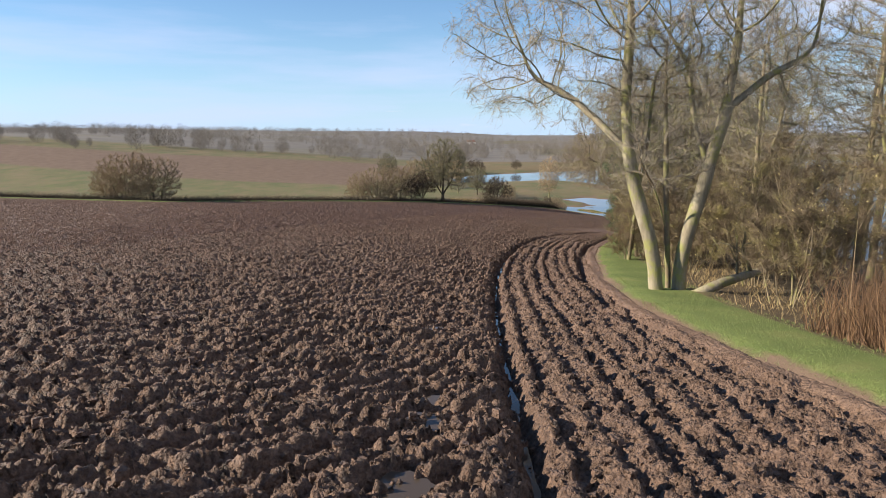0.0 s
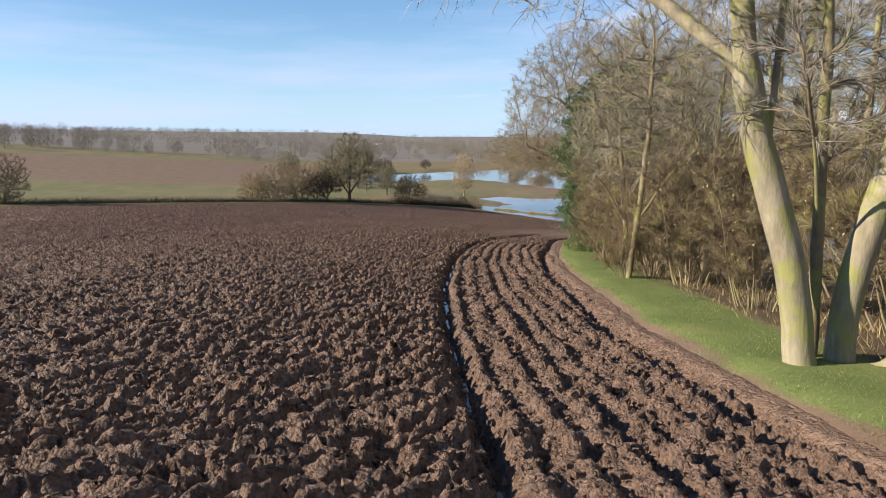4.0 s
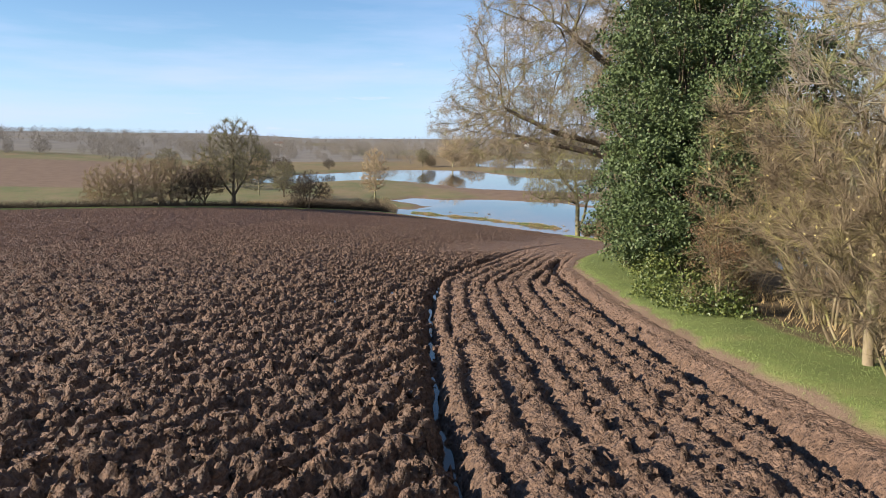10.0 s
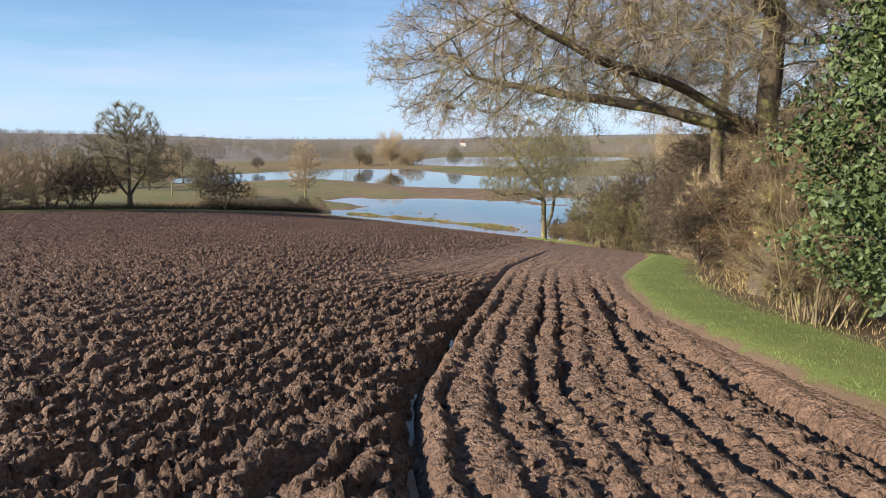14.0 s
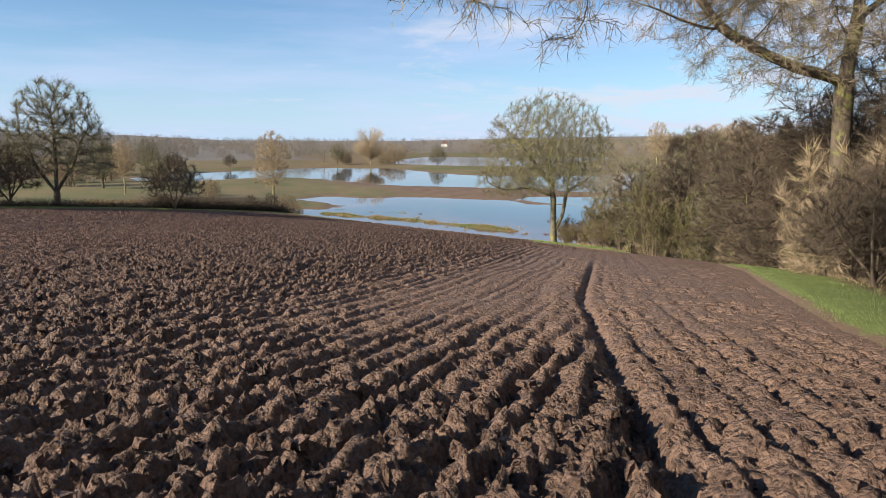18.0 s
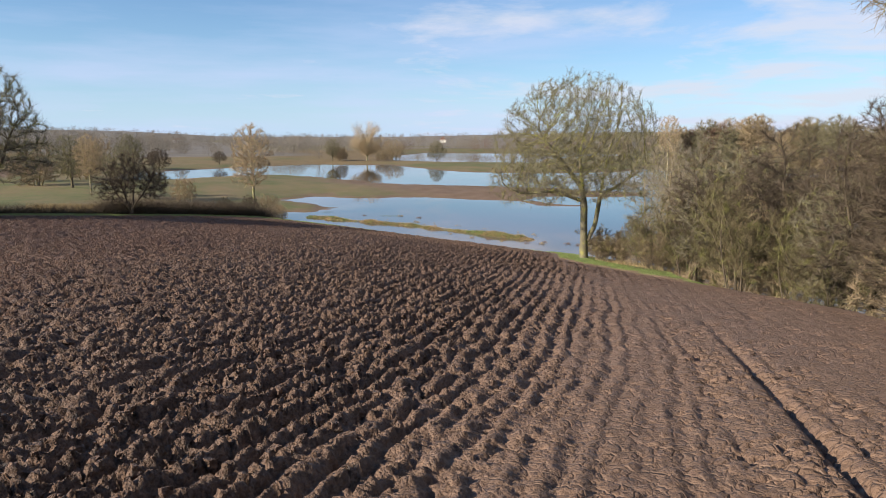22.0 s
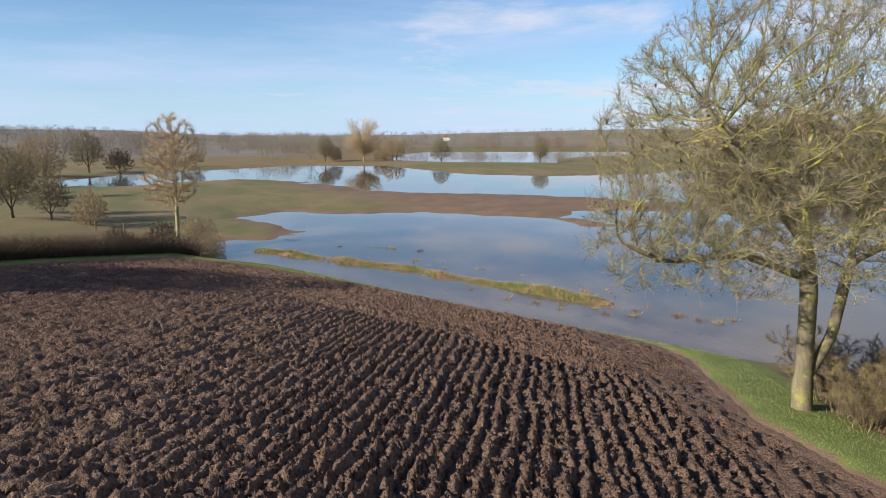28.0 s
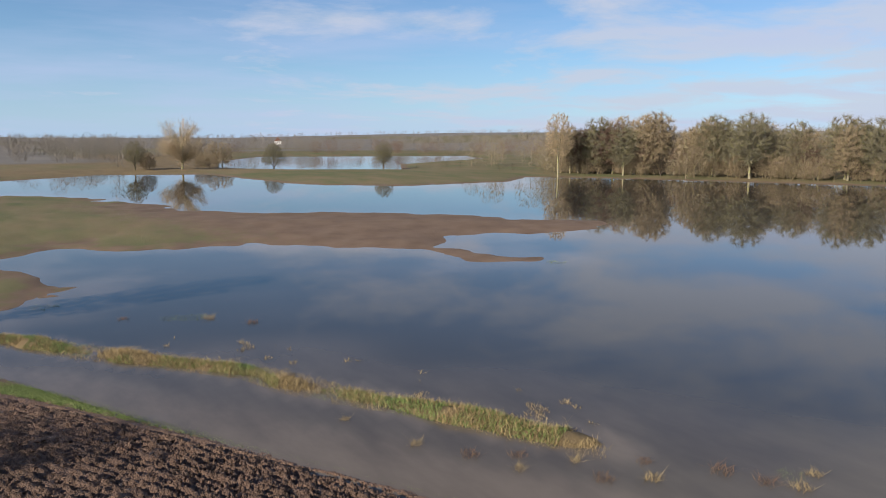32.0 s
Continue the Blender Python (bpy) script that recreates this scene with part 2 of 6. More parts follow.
SOIL, GROUND = soil_material(), ground_material()
FLOOD = water_material("flood_water", (0.040, 0.036, 0.030), 0.02)
PUDDLE = water_material("puddle_water", (0.060, 0.045, 0.034), 0.05)
BARK_ASH = bark_material("ash_bark", (0.167, 0.141, 0.098), (0.371, 0.323, 0.230), (0.235, 0.230, 0.087), 0.46)
BARK_OAK = bark_material("oak_bark", (0.058, 0.047, 0.036), (0.156, 0.122, 0.088), (0.194, 0.194, 0.068), 0.3)
BARK_LICHEN = bark_material("lichen_bark", (0.095, 0.082, 0.055), (0.20, 0.178, 0.12), (0.235, 0.222, 0.08), 0.4)
BARK_HAZEL = bark_material("hazel_bark", (0.129, 0.097, 0.064), (0.294, 0.239, 0.156), (0.230, 0.221, 0.092), 0.4)
TWIG_ASH = bark_material("ash_twigs", (0.243, 0.204, 0.155), (0.442, 0.381, 0.287), (0.332, 0.320, 0.144), 0.3)
TWIG_OAK = bark_material("oak_twigs", (0.160, 0.126, 0.094), (0.308, 0.248, 0.178), (0.253, 0.234, 0.094), 0.35)
TWIG_LICHEN = bark_material("lichen_twigs", (0.140, 0.123, 0.085), (0.230, 0.204, 0.140), (0.223, 0.214, 0.072), 0.32)
TWIG_OLIVE = bark_material("sallow_twigs", (0.086, 0.070, 0.042), (0.172, 0.142, 0.082), (0.160, 0.156, 0.055), 0.4)
TWIG_GREY = bark_material("grey_twigs", (0.162, 0.138, 0.109), (0.286, 0.247, 0.204), (0.247, 0.233, 0.105), 0.4)
LICHEN_BOUGH = bark_material("lichened_boughs", (0.156, 0.137, 0.085), (0.312, 0.280, 0.169), (0.350, 0.340, 0.078), 0.68)
TWIG_HAZEL = bark_material("hazel_twigs", (0.115, 0.085, 0.057), (0.220, 0.171, 0.112), (0.236, 0.202, 0.089), 0.4)
TWIG_DARK = bark_material("thorn_twigs", (0.051, 0.040, 0.031), (0.131, 0.099, 0.073), (0.112, 0.094, 0.056), 0.3)
# distant haze is painted in: paler and greyer than bare twigs close by
TWIG_HAZED = bark_material("hazed_far_twigs", (0.166, 0.147, 0.129), (0.264, 0.234, 0.203), (0.219, 0.200, 0.147), 0.3)
TWIG_SHORE = bark_material("shore_twigs", (0.235, 0.175, 0.115), (0.390, 0.300, 0.200), (0.310, 0.280, 0.135), 0.30)
TWIG_PALE = bark_material("willow_twigs", (0.320, 0.240, 0.152), (0.480, 0.368, 0.248), (0.400, 0.336, 0.160), 0.3)
TWIG_RED = bark_material("alder_twigs", (0.115, 0.072, 0.056), (0.225, 0.145, 0.108), (0.190, 0.140, 0.085), 0.3)
LEAF_HOLLY = leaf_material("holly_leaves", (0.022, 0.043, 0.014), (0.076, 0.105, 0.036), 0.58)
LEAF_IVY = leaf_material("ivy_leaves", (0.036, 0.060, 0.014), (0.112, 0.132, 0.036), 0.45)
LEAF_DEAD = leaf_material("dead_leaves", (0.080, 0.043, 0.024), (0.165, 0.094, 0.048), 0.8)
SEEDS = leaf_material("dark_seed_bunches", (0.068, 0.045, 0.030), (0.180, 0.112, 0.068), 0.8)
CATKIN = leaf_material("catkins", (0.22, 0.18, 0.07), (0.36, 0.30, 0.13), 0.8)
GRASS = leaf_material("grass_blades", (0.082, 0.118, 0.030), (0.165, 0.205, 0.060), 0.7)
STRAW = leaf_material("dry_stalks", (0.176, 0.128, 0.060), (0.336, 0.248, 0.120), 0.8)

# ---- the lie of the land ----
WATER = -5.45
TAB = np.random.default_rng(11).random((256, 256)).astype(np.float32)


def vnoise(x, y, size, shift=0.0):
    """Smooth noise from 0 to 1 with features of that size in metres."""
    x, y = np.asarray(x) / size + shift, np.asarray(y) / size + shift * 1.7
    xi, yi = np.floor(x).astype(np.int64), np.floor(y).astype(np.int64)
    u, v = x - xi, y - yi
    u, v = u * u * (3 - 2 * u), v * v * (3 - 2 * v)
    x0, x1, y0, y1 = xi & 255, (xi + 1) & 255, yi & 255, (yi + 1) & 255
    return (TAB[y0, x0] * (1 - u) + TAB[y0, x1] * u) * (1 - v) + (TAB[y1, x0] * (1 - u) + TAB[y1, x1] * u) * v


def smooth(a, b, x):
    t = np.clip((np.asarray(x) - a) / (b - a), 0, 1)
    return t * t * (3 - 2 * t)


def line_distance(x, y, pts):
    """Distance to a line of points, positive on its right."""
    best, sign = np.full(np.shape(x), 1e9), np.ones(np.shape(x))
    for (ax, ay), (bx, by) in zip(pts, pts[1:]):
        dx, dy = bx - ax, by - ay
        t = np.clip(((x - ax) * dx + (y - ay) * dy) / (dx * dx + dy * dy), 0, 1)
        d = np.hypot(x - ax - t * dx, y - ay - t * dy)
        s = np.where((x - ax) * dy - (y - ay) * dx > 0, 1.0, -1.0)
        near = d < best - 1e-9
        best, sign = np.where(near, d, best), np.where(near, s, sign)
    return best * sign


def area_distance(x, y, pts):
    """Distance to the outline of an area, positive inside."""
    loop = list(pts) + [pts[0]]
    d, inside = np.full(np.shape(x), 1e9), np.zeros(np.shape(x), bool)
    for (ax, ay), (bx, by) in zip(loop, loop[1:]):
        dx, dy = bx - ax, by - ay
        t = np.clip(((x - ax) * dx + (y - ay) * dy) / (dx * dx + dy * dy), 0, 1)
        d = np.minimum(d, np.hypot(x - ax - t * dx, y - ay - t * dy))
        if dy:
            inside ^= ((ay > y) != (by > y)) & (x < ax + (y - ay) / dy * dx)
    return np.where(inside, d, -d)


# soil meets grass along the wood, then along the flood
EDGE = [(7.2, -12), (6.8, 0), (6.2, 8), (5.6, 12), (5.25, 18), (5.9, 25), (7.1, 31.4), (8.1, 36.6), (9.8, 43.6), (11.7, 49.6), (13.6, 55.2),
        (15.1, 59.5), (17.4, 63.8), (20.2, 68.0), (24.5, 73.0), (30.3, 79.6), (34.6, 86), (36.1, 94), (36.9, 100), (38.0, 107), (39.6, 112.3),
        (42.0, 116.3), (44.6, 120.5), (45.4, 123.5), (44.8, 126.0), (42.9, 130.2), (40.3, 135.4), (36.6, 141.8), (33.8, 146.4), (31.0, 150.4),
        (28.0, 153.0)]
HEDGE = [(26, 158.5), (17, 151.3), (9, 144.3), (-2, 137), (-42, 102), (-66, 99.5), (-130, 95), (-400, 60)]
SOIL_AREA = EDGE + [(24.5, 154.6), (17, 148.8), (9, 141.8), (-2, 134.5), (-42, 99.6), (-66, 97), (-125, 92), (-125, -12)]
WET = [(0.8, -10), (0.85, 5), (1.0, 9.5), (1.1, 13.2), (1.35, 18), (1.9, 25.3), (2.8, 32.6), (4.5, 42), (6.4, 49.8), (8.1, 55.3), (9.9, 58.6), (13.6, 65), (17.6, 71.8), (25.2, 82.3), (40, 103)]
SHORE = [(-60, 330), (10, 230), (20, 180), (24, 160), (31.5, 153), (34.8, 147.8), (37.4, 143.4), (41.2, 136.4), (43.9, 131), (46.6, 126.2),
         (49.5, 121), (50.5, 115), (48.5, 106), (45.5, 96), (45.0, 88), (46, 80), (45, 70), (47, 60), (54, 45), (70, 20), (110, -60), (200, -300)]
LAND = [(22, 160), (26, 165), (29, 171), (33.5, 167), (39.8, 172), (34, 178), (34.5, 186), (39.3, 193), (45.8, 187), (52.4, 185), (58, 182), (62, 176), (68, 168.5), (66, 162.5),
        (70, 160.3), (74.4, 161), (73, 164.5), (71, 170), (75, 175), (84, 173), (93, 171), (98, 176), (93, 186), (83, 199), (66, 214), (60, 222),
        (56, 236), (50, 258), (40, 268), (25, 261), (13, 252), (4, 262), (1, 278), (14, 300), (42, 322), (70, 341), (94, 326), (98, 267), (113, 248),
        (144, 245), (163, 258), (176, 238), (184, 222), (200, 183), (222, 130), (260, 60), (330, -60), (800, -600), (9000, -600), (9000, 9000), (-9000, 9000),
        (-9000, 60), (-400, 60), (-130, 95), (-66, 99.5), (-42, 102), (-2, 137), (9, 144)]
BANK = [(31.5, 160.5), (34.5, 156), (37, 152.2), (41, 147), (43.5, 141.2), (45.5, 137.8), (46.8, 135.2), (48.0, 132.6), (48.8, 131.2)]
BROWN_FIELD = [(-420, 430), (-231, 362), (-139, 352), (-56, 366), (-8, 352), (-12, 290), (-26, 222), (-72, 229), (-118, 247), (-171, 268), (-420, 390)]
POND = [(111, 366), (136, 439), (190, 520), (300, 470), (262, 400), (184, 358), (158, 316), (128, 338)]


def slope(x, y):
    """The field's own surface."""
    x, y = np.clip(x, -110, 60) / 50, np.clip(y, -12, 168) / 50
    return (9.34 - 0.944 * x - 5.106 * y - 0.887 * x * x - 0.655 * x * y + 0.281 * y * y - 0.231 * x * x * y - 0.117 * x * y * y
            + 0.054 * y**3 - 0.514 * x**3)


def valley(x, y):
    """The flood plain and the hills round it."""
    sd = np.minimum(area_distance(x, y, LAND), -area_distance(x, y, POND)) + (4.0 * (vnoise(x, y, 5.5, 3.1) - 0.5) + 3.4 * (vnoise(x, y, 2.7, 5.1) - 0.5)) * smooth(160, 60, np.hypot(x - 50, y - 170))
    low = np.where(sd > 0, 1.15 * (1 - np.exp(-np.maximum(sd, 0) / 14)), np.maximum(sd * 0.12, -0.9))
    far = np.hypot(x - 20, y - 100)
    left = np.clip(-x - 8 + (y - 380) * 0.10, 0, 900) * 0.054 * smooth(120, 380, y)
    az = np.degrees(np.arctan2(x - 20, y - 100))
    ridge = 0.6 * smooth(700, 2400, far) * (14 + 10 * vnoise(az, 0 * az, 9.0, 5.0) + 26 * np.exp(-((az - 42) / 16) ** 2) + 20 * smooth(50, 75, az) + 16 * smooth(-5, -40, az))
    ridge += smooth(300, 900, far) * smooth(42, 70, az) * 10
    return WATER + low + np.minimum(left, 17) + ridge + smooth(250, 900, far) * 2.0 * (vnoise(x, y, 140.0, 2.0) - 0.3)


def height(x, y):
    x, y = np.asarray(x, float), np.asarray(y, float)
    v = valley(x, y)
    beyond = smooth(0, 60, line_distance(x, y, HEDGE))
    home = slope(x, y) * (1 - beyond) + v * beyond
    bank = line_distance(x, y, SHORE)
    z = np.maximum(np.minimum(home, WATER + 0.40 * bank), v)
    d = line_distance(x, y, BANK) / 1.05
    return np.maximum(z, WATER + 0.42 - 0.5 * d * d - 0.5 * (1 - vnoise(x, y, 1.8, 9.0)))


def mesh_object(name, verts, faces, material, smooth_faces=True):
    """One mesh from arrays."""
    verts, faces = np.asarray(verts, np.float32), np.asarray(faces, np.int32)
    me = bpy.data.meshes.new(name)
    me.vertices.add(len(verts))
    me.vertices.foreach_set("co", verts.ravel())
    k = faces.shape[1]
    me.loops.add(faces.size)
    me.loops.foreach_set("vertex_index", faces.ravel())
    me.polygons.add(len(faces))
    me.polygons.foreach_set("loop_start", np.arange(0, faces.size, k, dtype=np.int32))
    me.polygons.foreach_set("use_smooth", np.full(len(faces), smooth_faces))
    me.update(calc_edges=True)
    me.materials.append(material)
    return new(name, me)


def grid_faces(rows, cols, keep=None):
    a = (np.arange(rows - 1)[:, None] * cols + np.arange(cols - 1)).ravel()
    f = np.stack([a, a + 1, a + cols + 1, a + cols], 1)
    return f if keep is None else f[keep[f].any(1)]


def compact(verts, faces, *more):
    used = np.unique(faces)
    index = np.full(len(verts), -1)
    index[used] = np.arange(len(used))
    return (verts[used], index[faces], *(m[used] for m in more))


def set_attribute(ob, name, values):
    a = ob.data.attributes.new(name, "FLOAT", "POINT")
    a.data.foreach_set("value", np.asarray(values, np.float32))


def spaced(*stretches):
    """Coordinates from (start, end, step) stretches."""
    return np.unique(np.round(np.concatenate([np.arange(a, b, s) for a, b, s in stretches]), 3))


def build_ground():
    out = np.geomspace(6, 4700, 34)
    gx = np.concatenate([(-150 - out)[::-1], spaced((-150, -20, 2.2), (-20, 2, 1.2), (2, 60, 0.55), (60, 205, 1.4), (205, 215, 3)), 215 + out])
    gy = np.concatenate([(-30 - out)[::-1], spaced((-30, 0, 2.0), (0, 165, 0.6), (165, 350, 1.3), (350, 540, 4)), 540 + out])
    x, y = np.meshgrid(gx, gy)
    x, y = x.ravel(), y.ravel()
    z = height(x, y)
    soil = area_distance(x, y, SOIL_AREA)
    z -= 0.75 * smooth(0.0, 0.75, soil)
    z += 0.13 * smooth(0.0, 0.35, -soil) * smooth(4.5, 2.2, -soil) * (line_distance(x, y, SHORE) > 2) * (line_distance(x, y, HEDGE) < 0)
    z += 0.10 * (vnoise(x, y, 1.7, 4.0) - 0.5) * (soil < 0) * smooth(1, 4, -soil)
    ob = mesh_object("ground", np.stack([x, y, z], 1), grid_faces(len(gy), len(gx)), GROUND)
    beyond = line_distance(x, y, HEDGE)
    home = (beyond < 0) & (line_distance(x, y, SHORE) > -3)
    right = np.where(home, np.maximum(-soil, 0), 0)
    verge = np.where(y < 76, 1.9 + 0.5 * vnoise(y, y, 9), np.where(y < 104, 1.4, 3.0))
    set_attribute(ob, "grass", np.maximum(np.where(home, smooth(verge + 0.5, verge - 0.3, right), 0) * (right > -0.1),
                                          np.maximum(smooth(30, 2, beyond) * (beyond > 0) * smooth(20, -8, x) * 0.36, smooth(200, 120, np.hypot(x + 130, (y - 215) * 1.2)) * 0.36 * (beyond > 4))))
    set_attribute(ob, "earth", np.maximum(np.where(home, smooth(np.where(y > 116, 0.3, 0.45), 0.02, right), 0), np.maximum(smooth(-6, 10, area_distance(x, y, BROWN_FIELD)), np.maximum(0.62 * smooth(WATER + 0.34, WATER + 0.12, z) * (y > 150), 0.8 * smooth(38, 70, x + 0.15 * (y - 170)) * smooth(120, 100, x) * (y > 140) * (y < 235)))))
    set_attribute(ob, "litter", np.where(home, smooth(verge - 0.2, verge + 0.6, right), 0) * (y < 118))
    far = np.hypot(x - 20, y - 100)
    set_attribute(ob, "reed", np.maximum(smooth(1.7, 1.1, np.abs(line_distance(x, y, BANK))), smooth(300, 360, y) * smooth(640, 520, y) * (0.35 + 0.65 * vnoise(x, y, 60, 8)) * smooth(-60, 10, x) * smooth(190, 120, x)))
    # far woodland, where the ground colour has haze painted in
    set_attribute(ob, "hazy_wood", np.maximum(0.9 * smooth(385, 440, y + 0.12 * x) * smooth(130, 60, x) * (0.55 + 0.5 * vnoise(x, y, 50, 7)), np.maximum(smooth(470, 620, far) * smooth(0.20, 0.45, vnoise(x, y, 260, 6)), smooth(330, 520, far) * smooth(38, 50, np.degrees(np.arctan2(x - 20, y - 100))))))
    return tagged(ob, "rolling winter farmland with grass, meadow and bare earth", "ground", kind="structure")


FURROW = 0.43
# how far the furrows lean to the right for each metre ahead
ROW_Y, ROW_LEAN = (-20, 10, 45, 66, 82, 105, 170), (1.0, 0.98, 0.82, 0.73, 0.64, 0.57, 0.52)
ROW_FINE = np.arange(-20, 171, 1.0)
ROW_SHIFT = np.cumsum(np.interp(ROW_FINE, ROW_Y, ROW_LEAN))
# small pools beside the deep furrow: x, y, radius
POOLS = [(-0.42, 10.0, 0.17), (-0.14, 8.9, 0.2), (-0.27, 8.05, 0.26), (-0.36, 6.0, 0.3), (0.03, 16.6, 0.18), (-0.2, 14.2, 0.25), (6.0, 52.5, 0.2), (4.2, 51.1, 0.16)]
TAB_X, TAB_Y = np.random.default_rng(12).random((2, 256, 256)).astype(np.float32)


def clods(x, y, size, shift=0.0):
    """Distances to the nearest and the second clod's middle, the nearest one's own number, and the way to its middle."""
    u, v = x / size + shift, y / size + shift * 1.3
    i, j = np.floor(u).astype(np.int64), np.floor(v).astype(np.int64)
    best, second, own = np.full(np.shape(x), 9.0), np.full(np.shape(x), 9.0), np.zeros(np.shape(x))
    ox, oy = np.zeros(np.shape(x)), np.zeros(np.shape(x))
    for a in (-1, 0, 1):
        for b in (-1, 0, 1):
            r, c = (j + b) & 255, (i + a) & 255
            dx, dy = u - (i + a + TAB_X[r, c]), v - (j + b + TAB_Y[r, c])
            d = np.hypot(dx, dy)
            near = d < best
            second = np.where(near, best, np.minimum(second, d))
            best, own = np.where(near, d, best), np.where(near, TAB[r, c], own)
            ox, oy = np.where(near, dx, ox), np.where(near, dy, oy)
    return best, second, own, ox, oy


def plough(x, y, cell=0.05):
    """How far the tilled soil stands above the field's surface, and where it is rolled smooth."""
    wet = line_distance(x, y, WET)
    inner = np.abs(line_distance(x, y, EDGE[:21]))
    reach = wet + 1.2 * smooth(67, 75, y)
    head = smooth(-0.2, 0.2, reach) * smooth(112, 92, y)
    rolled = smooth(60, 72, y + 0.5 * (x - 15)) * smooth(104, 90, y) * smooth(12.5, 7.0, inner)
    # the soil is crushed flatter towards the wood
    calm = head * (0.30 + 0.52 * smooth(30, 60, y) + 0.18 * smooth(2.0, 4.0, reach) * smooth(20, 50, y))
    bend = 0.55 * (vnoise(x, y, 3.3, 1.0) - 0.5) + 0.45 * (vnoise(x, y, 0.6, 2.0) - 0.5)
    shore = np.abs(line_distance(x, y, EDGE[23:]))
    along = smooth(9.5, 8.0, shore) * smooth(100, 118, y)
    # the furrows swing round as the field falls
    lean = np.interp(y, ROW_Y, ROW_LEAN)
    shift = np.interp(y, ROW_FINE, ROW_SHIFT)
    across = (x - shift) / np.sqrt(1 + lean * lean)
    run = y + 0.32 * x
    way = np.where(along > 0.5, shore, np.where(head > 0.5, wet, across))
    pitch = np.where(head > 0.5, 0.50, FURROW)
    line = way / pitch + bend * np.where(head > 0.5, 0.5, 1.0)
    p = line - np.floor(line)
    number = np.floor(line)
    # each slice rises slowly and breaks off steeply on its far side
    ridge = np.where(p < 0.68, p / 0.68, (1 - p) / 0.32)
    ridge = ridge * ridge * (3 - 2 * ridge)
    rough = (1 - 0.92 * calm) * (1 - 0.15 * smooth(-6, -0.5, reach) * smooth(48, 66, y) * smooth(112, 98, y))
    broken = 0.35 + 1.25 * vnoise(number * 5.3 + 0.2 * way, run, 0.55, 7.0)
    z = 0.135 * (ridge - 0.45) * broken * rough
    third = number % 3 == 0
    z -= np.where(third, 0.09 * (1 - ridge) * (0.4 + vnoise(x, y, 1.4, 9.5)), 0) * (1 - 0.75 * calm)
    # clods, longer along the furrow than across it
    u = way + 0.14 * (vnoise(x, y, 0.17, 21.0) - 0.5) + 0.06 * (vnoise(x, y, 0.07, 25.0) - 0.5)
    v = run * 0.75 + 0.14 * (vnoise(x, y, 0.17, 22.0) - 0.5) + 0.06 * (vnoise(x, y, 0.07, 26.0) - 0.5)
    f1, f2, own, ox, oy = clods(u, v, max(0.20, 1.7 * cell), 3.0)
    z += rough * (0.05 * (0.5 - f1) + 0.10 * (own - 0.5) + 0.10 * (ox * (own - 0.25) + oy * (0.5 - own)))
    z -= rough * 0.13 * smooth(0.30, 0.04, f2 - f1) * smooth(0.28, 0.5, vnoise(x, y, 0.5, 31.0))
    if cell < 0.15:
        f1, f2, own, ox, oy = clods(u, v * 1.4, 0.105, 8.0)
        z += rough * (0.045 * (0.5 - f1) + 0.065 * (own - 0.5) + 0.03 * ox - 0.05 * smooth(0.35, 0.05, f2 - f1))
        crumbs = np.random.default_rng(6).random(np.shape(x))
        z += 0.040 * (crumbs - 0.5) * (1 - 0.62 * calm)
    z = z * (1 - 0.8 * rolled)
    # the flattened slices of the headland: smooth backs with a dark drop beside each
    back = np.where(p < 0.80, p / 0.80, (1 - p) / 0.20)
    keen = 0.45 + 0.9 * vnoise(number * 3.7, run, 2.2, 48.0)
    z += calm * (1 - 0.9 * rolled) * 0.06 * (back - 0.5) * keen
    # flakes lying across the calmer furrows, each tipped up a little over a dark crack
    cu, cv = wet + 0.13 * (vnoise(x, y, 0.22, 41.0) - 0.5), run + 0.5 * wet + 0.16 * (vnoise(x, y, 0.25, 42.0) - 0.5)
    f1, f2, own, ox, oy = clods(cu / 1.4, cv, 0.23 if cell < 0.15 else 0.36, 17.0)
    show = smooth(0.36, 0.60, vnoise(x, y, 0.8, 43.0) * 0.6 + own * 0.5 - 0.10 * rolled) * (1 - 0.30 * rolled)
    z += calm * show * (0.06 * oy * (0.4 + own) + 0.07 * ox + 0.035 * (own - 0.5) - 0.15 * smooth(0.26, 0.03, f2 - f1))
    z += calm * 0.03 * (vnoise(x, y, 0.16, 44.0) - 0.5) * (1 - 0.6 * rolled)
    # the furrow lines open in stretches
    open_line = smooth(0.36, 0.55, vnoise(number * 7.3, run, 1.3, 45.0)) * (0.35 + 0.65 * third)
    near_line = np.minimum(p, 1 - p) * 0.50
    z -= calm * (1 - 0.8 * rolled) * 0.20 * open_line * np.exp(-((near_line / 0.085) ** 2))
    z -= (0.24 - 0.12 * smooth(58, 68, y)) * np.exp(-((wet / (0.15 - 0.05 * smooth(56, 66, y))) ** 2)) * smooth(88, 76, y) - 0.05 * np.exp(-(((wet + 0.5) / 0.28) ** 2)) * smooth(84, 74, y)
    for px, py, r in POOLS:
        z -= 0.11 * np.exp(-((np.hypot(x - px, (y - py) * 0.8) / (1.3 * r)) ** 2))
    area = area_distance(x, y, SOIL_AREA)
    flat = smooth(0.50, 0.25, area)
    z = z * (1 - 0.85 * flat)
    z -= 0.30 * np.exp(-(((inner - 0.74) / 0.19) ** 2)) * (wet > 0) * smooth(66, 60, y) * (0.6 + 0.6 * vnoise(x, y, 0.5, 46.0))
    return z + 0.02, np.maximum(np.maximum(rolled, 0.8 * flat), 0.35 * calm), area


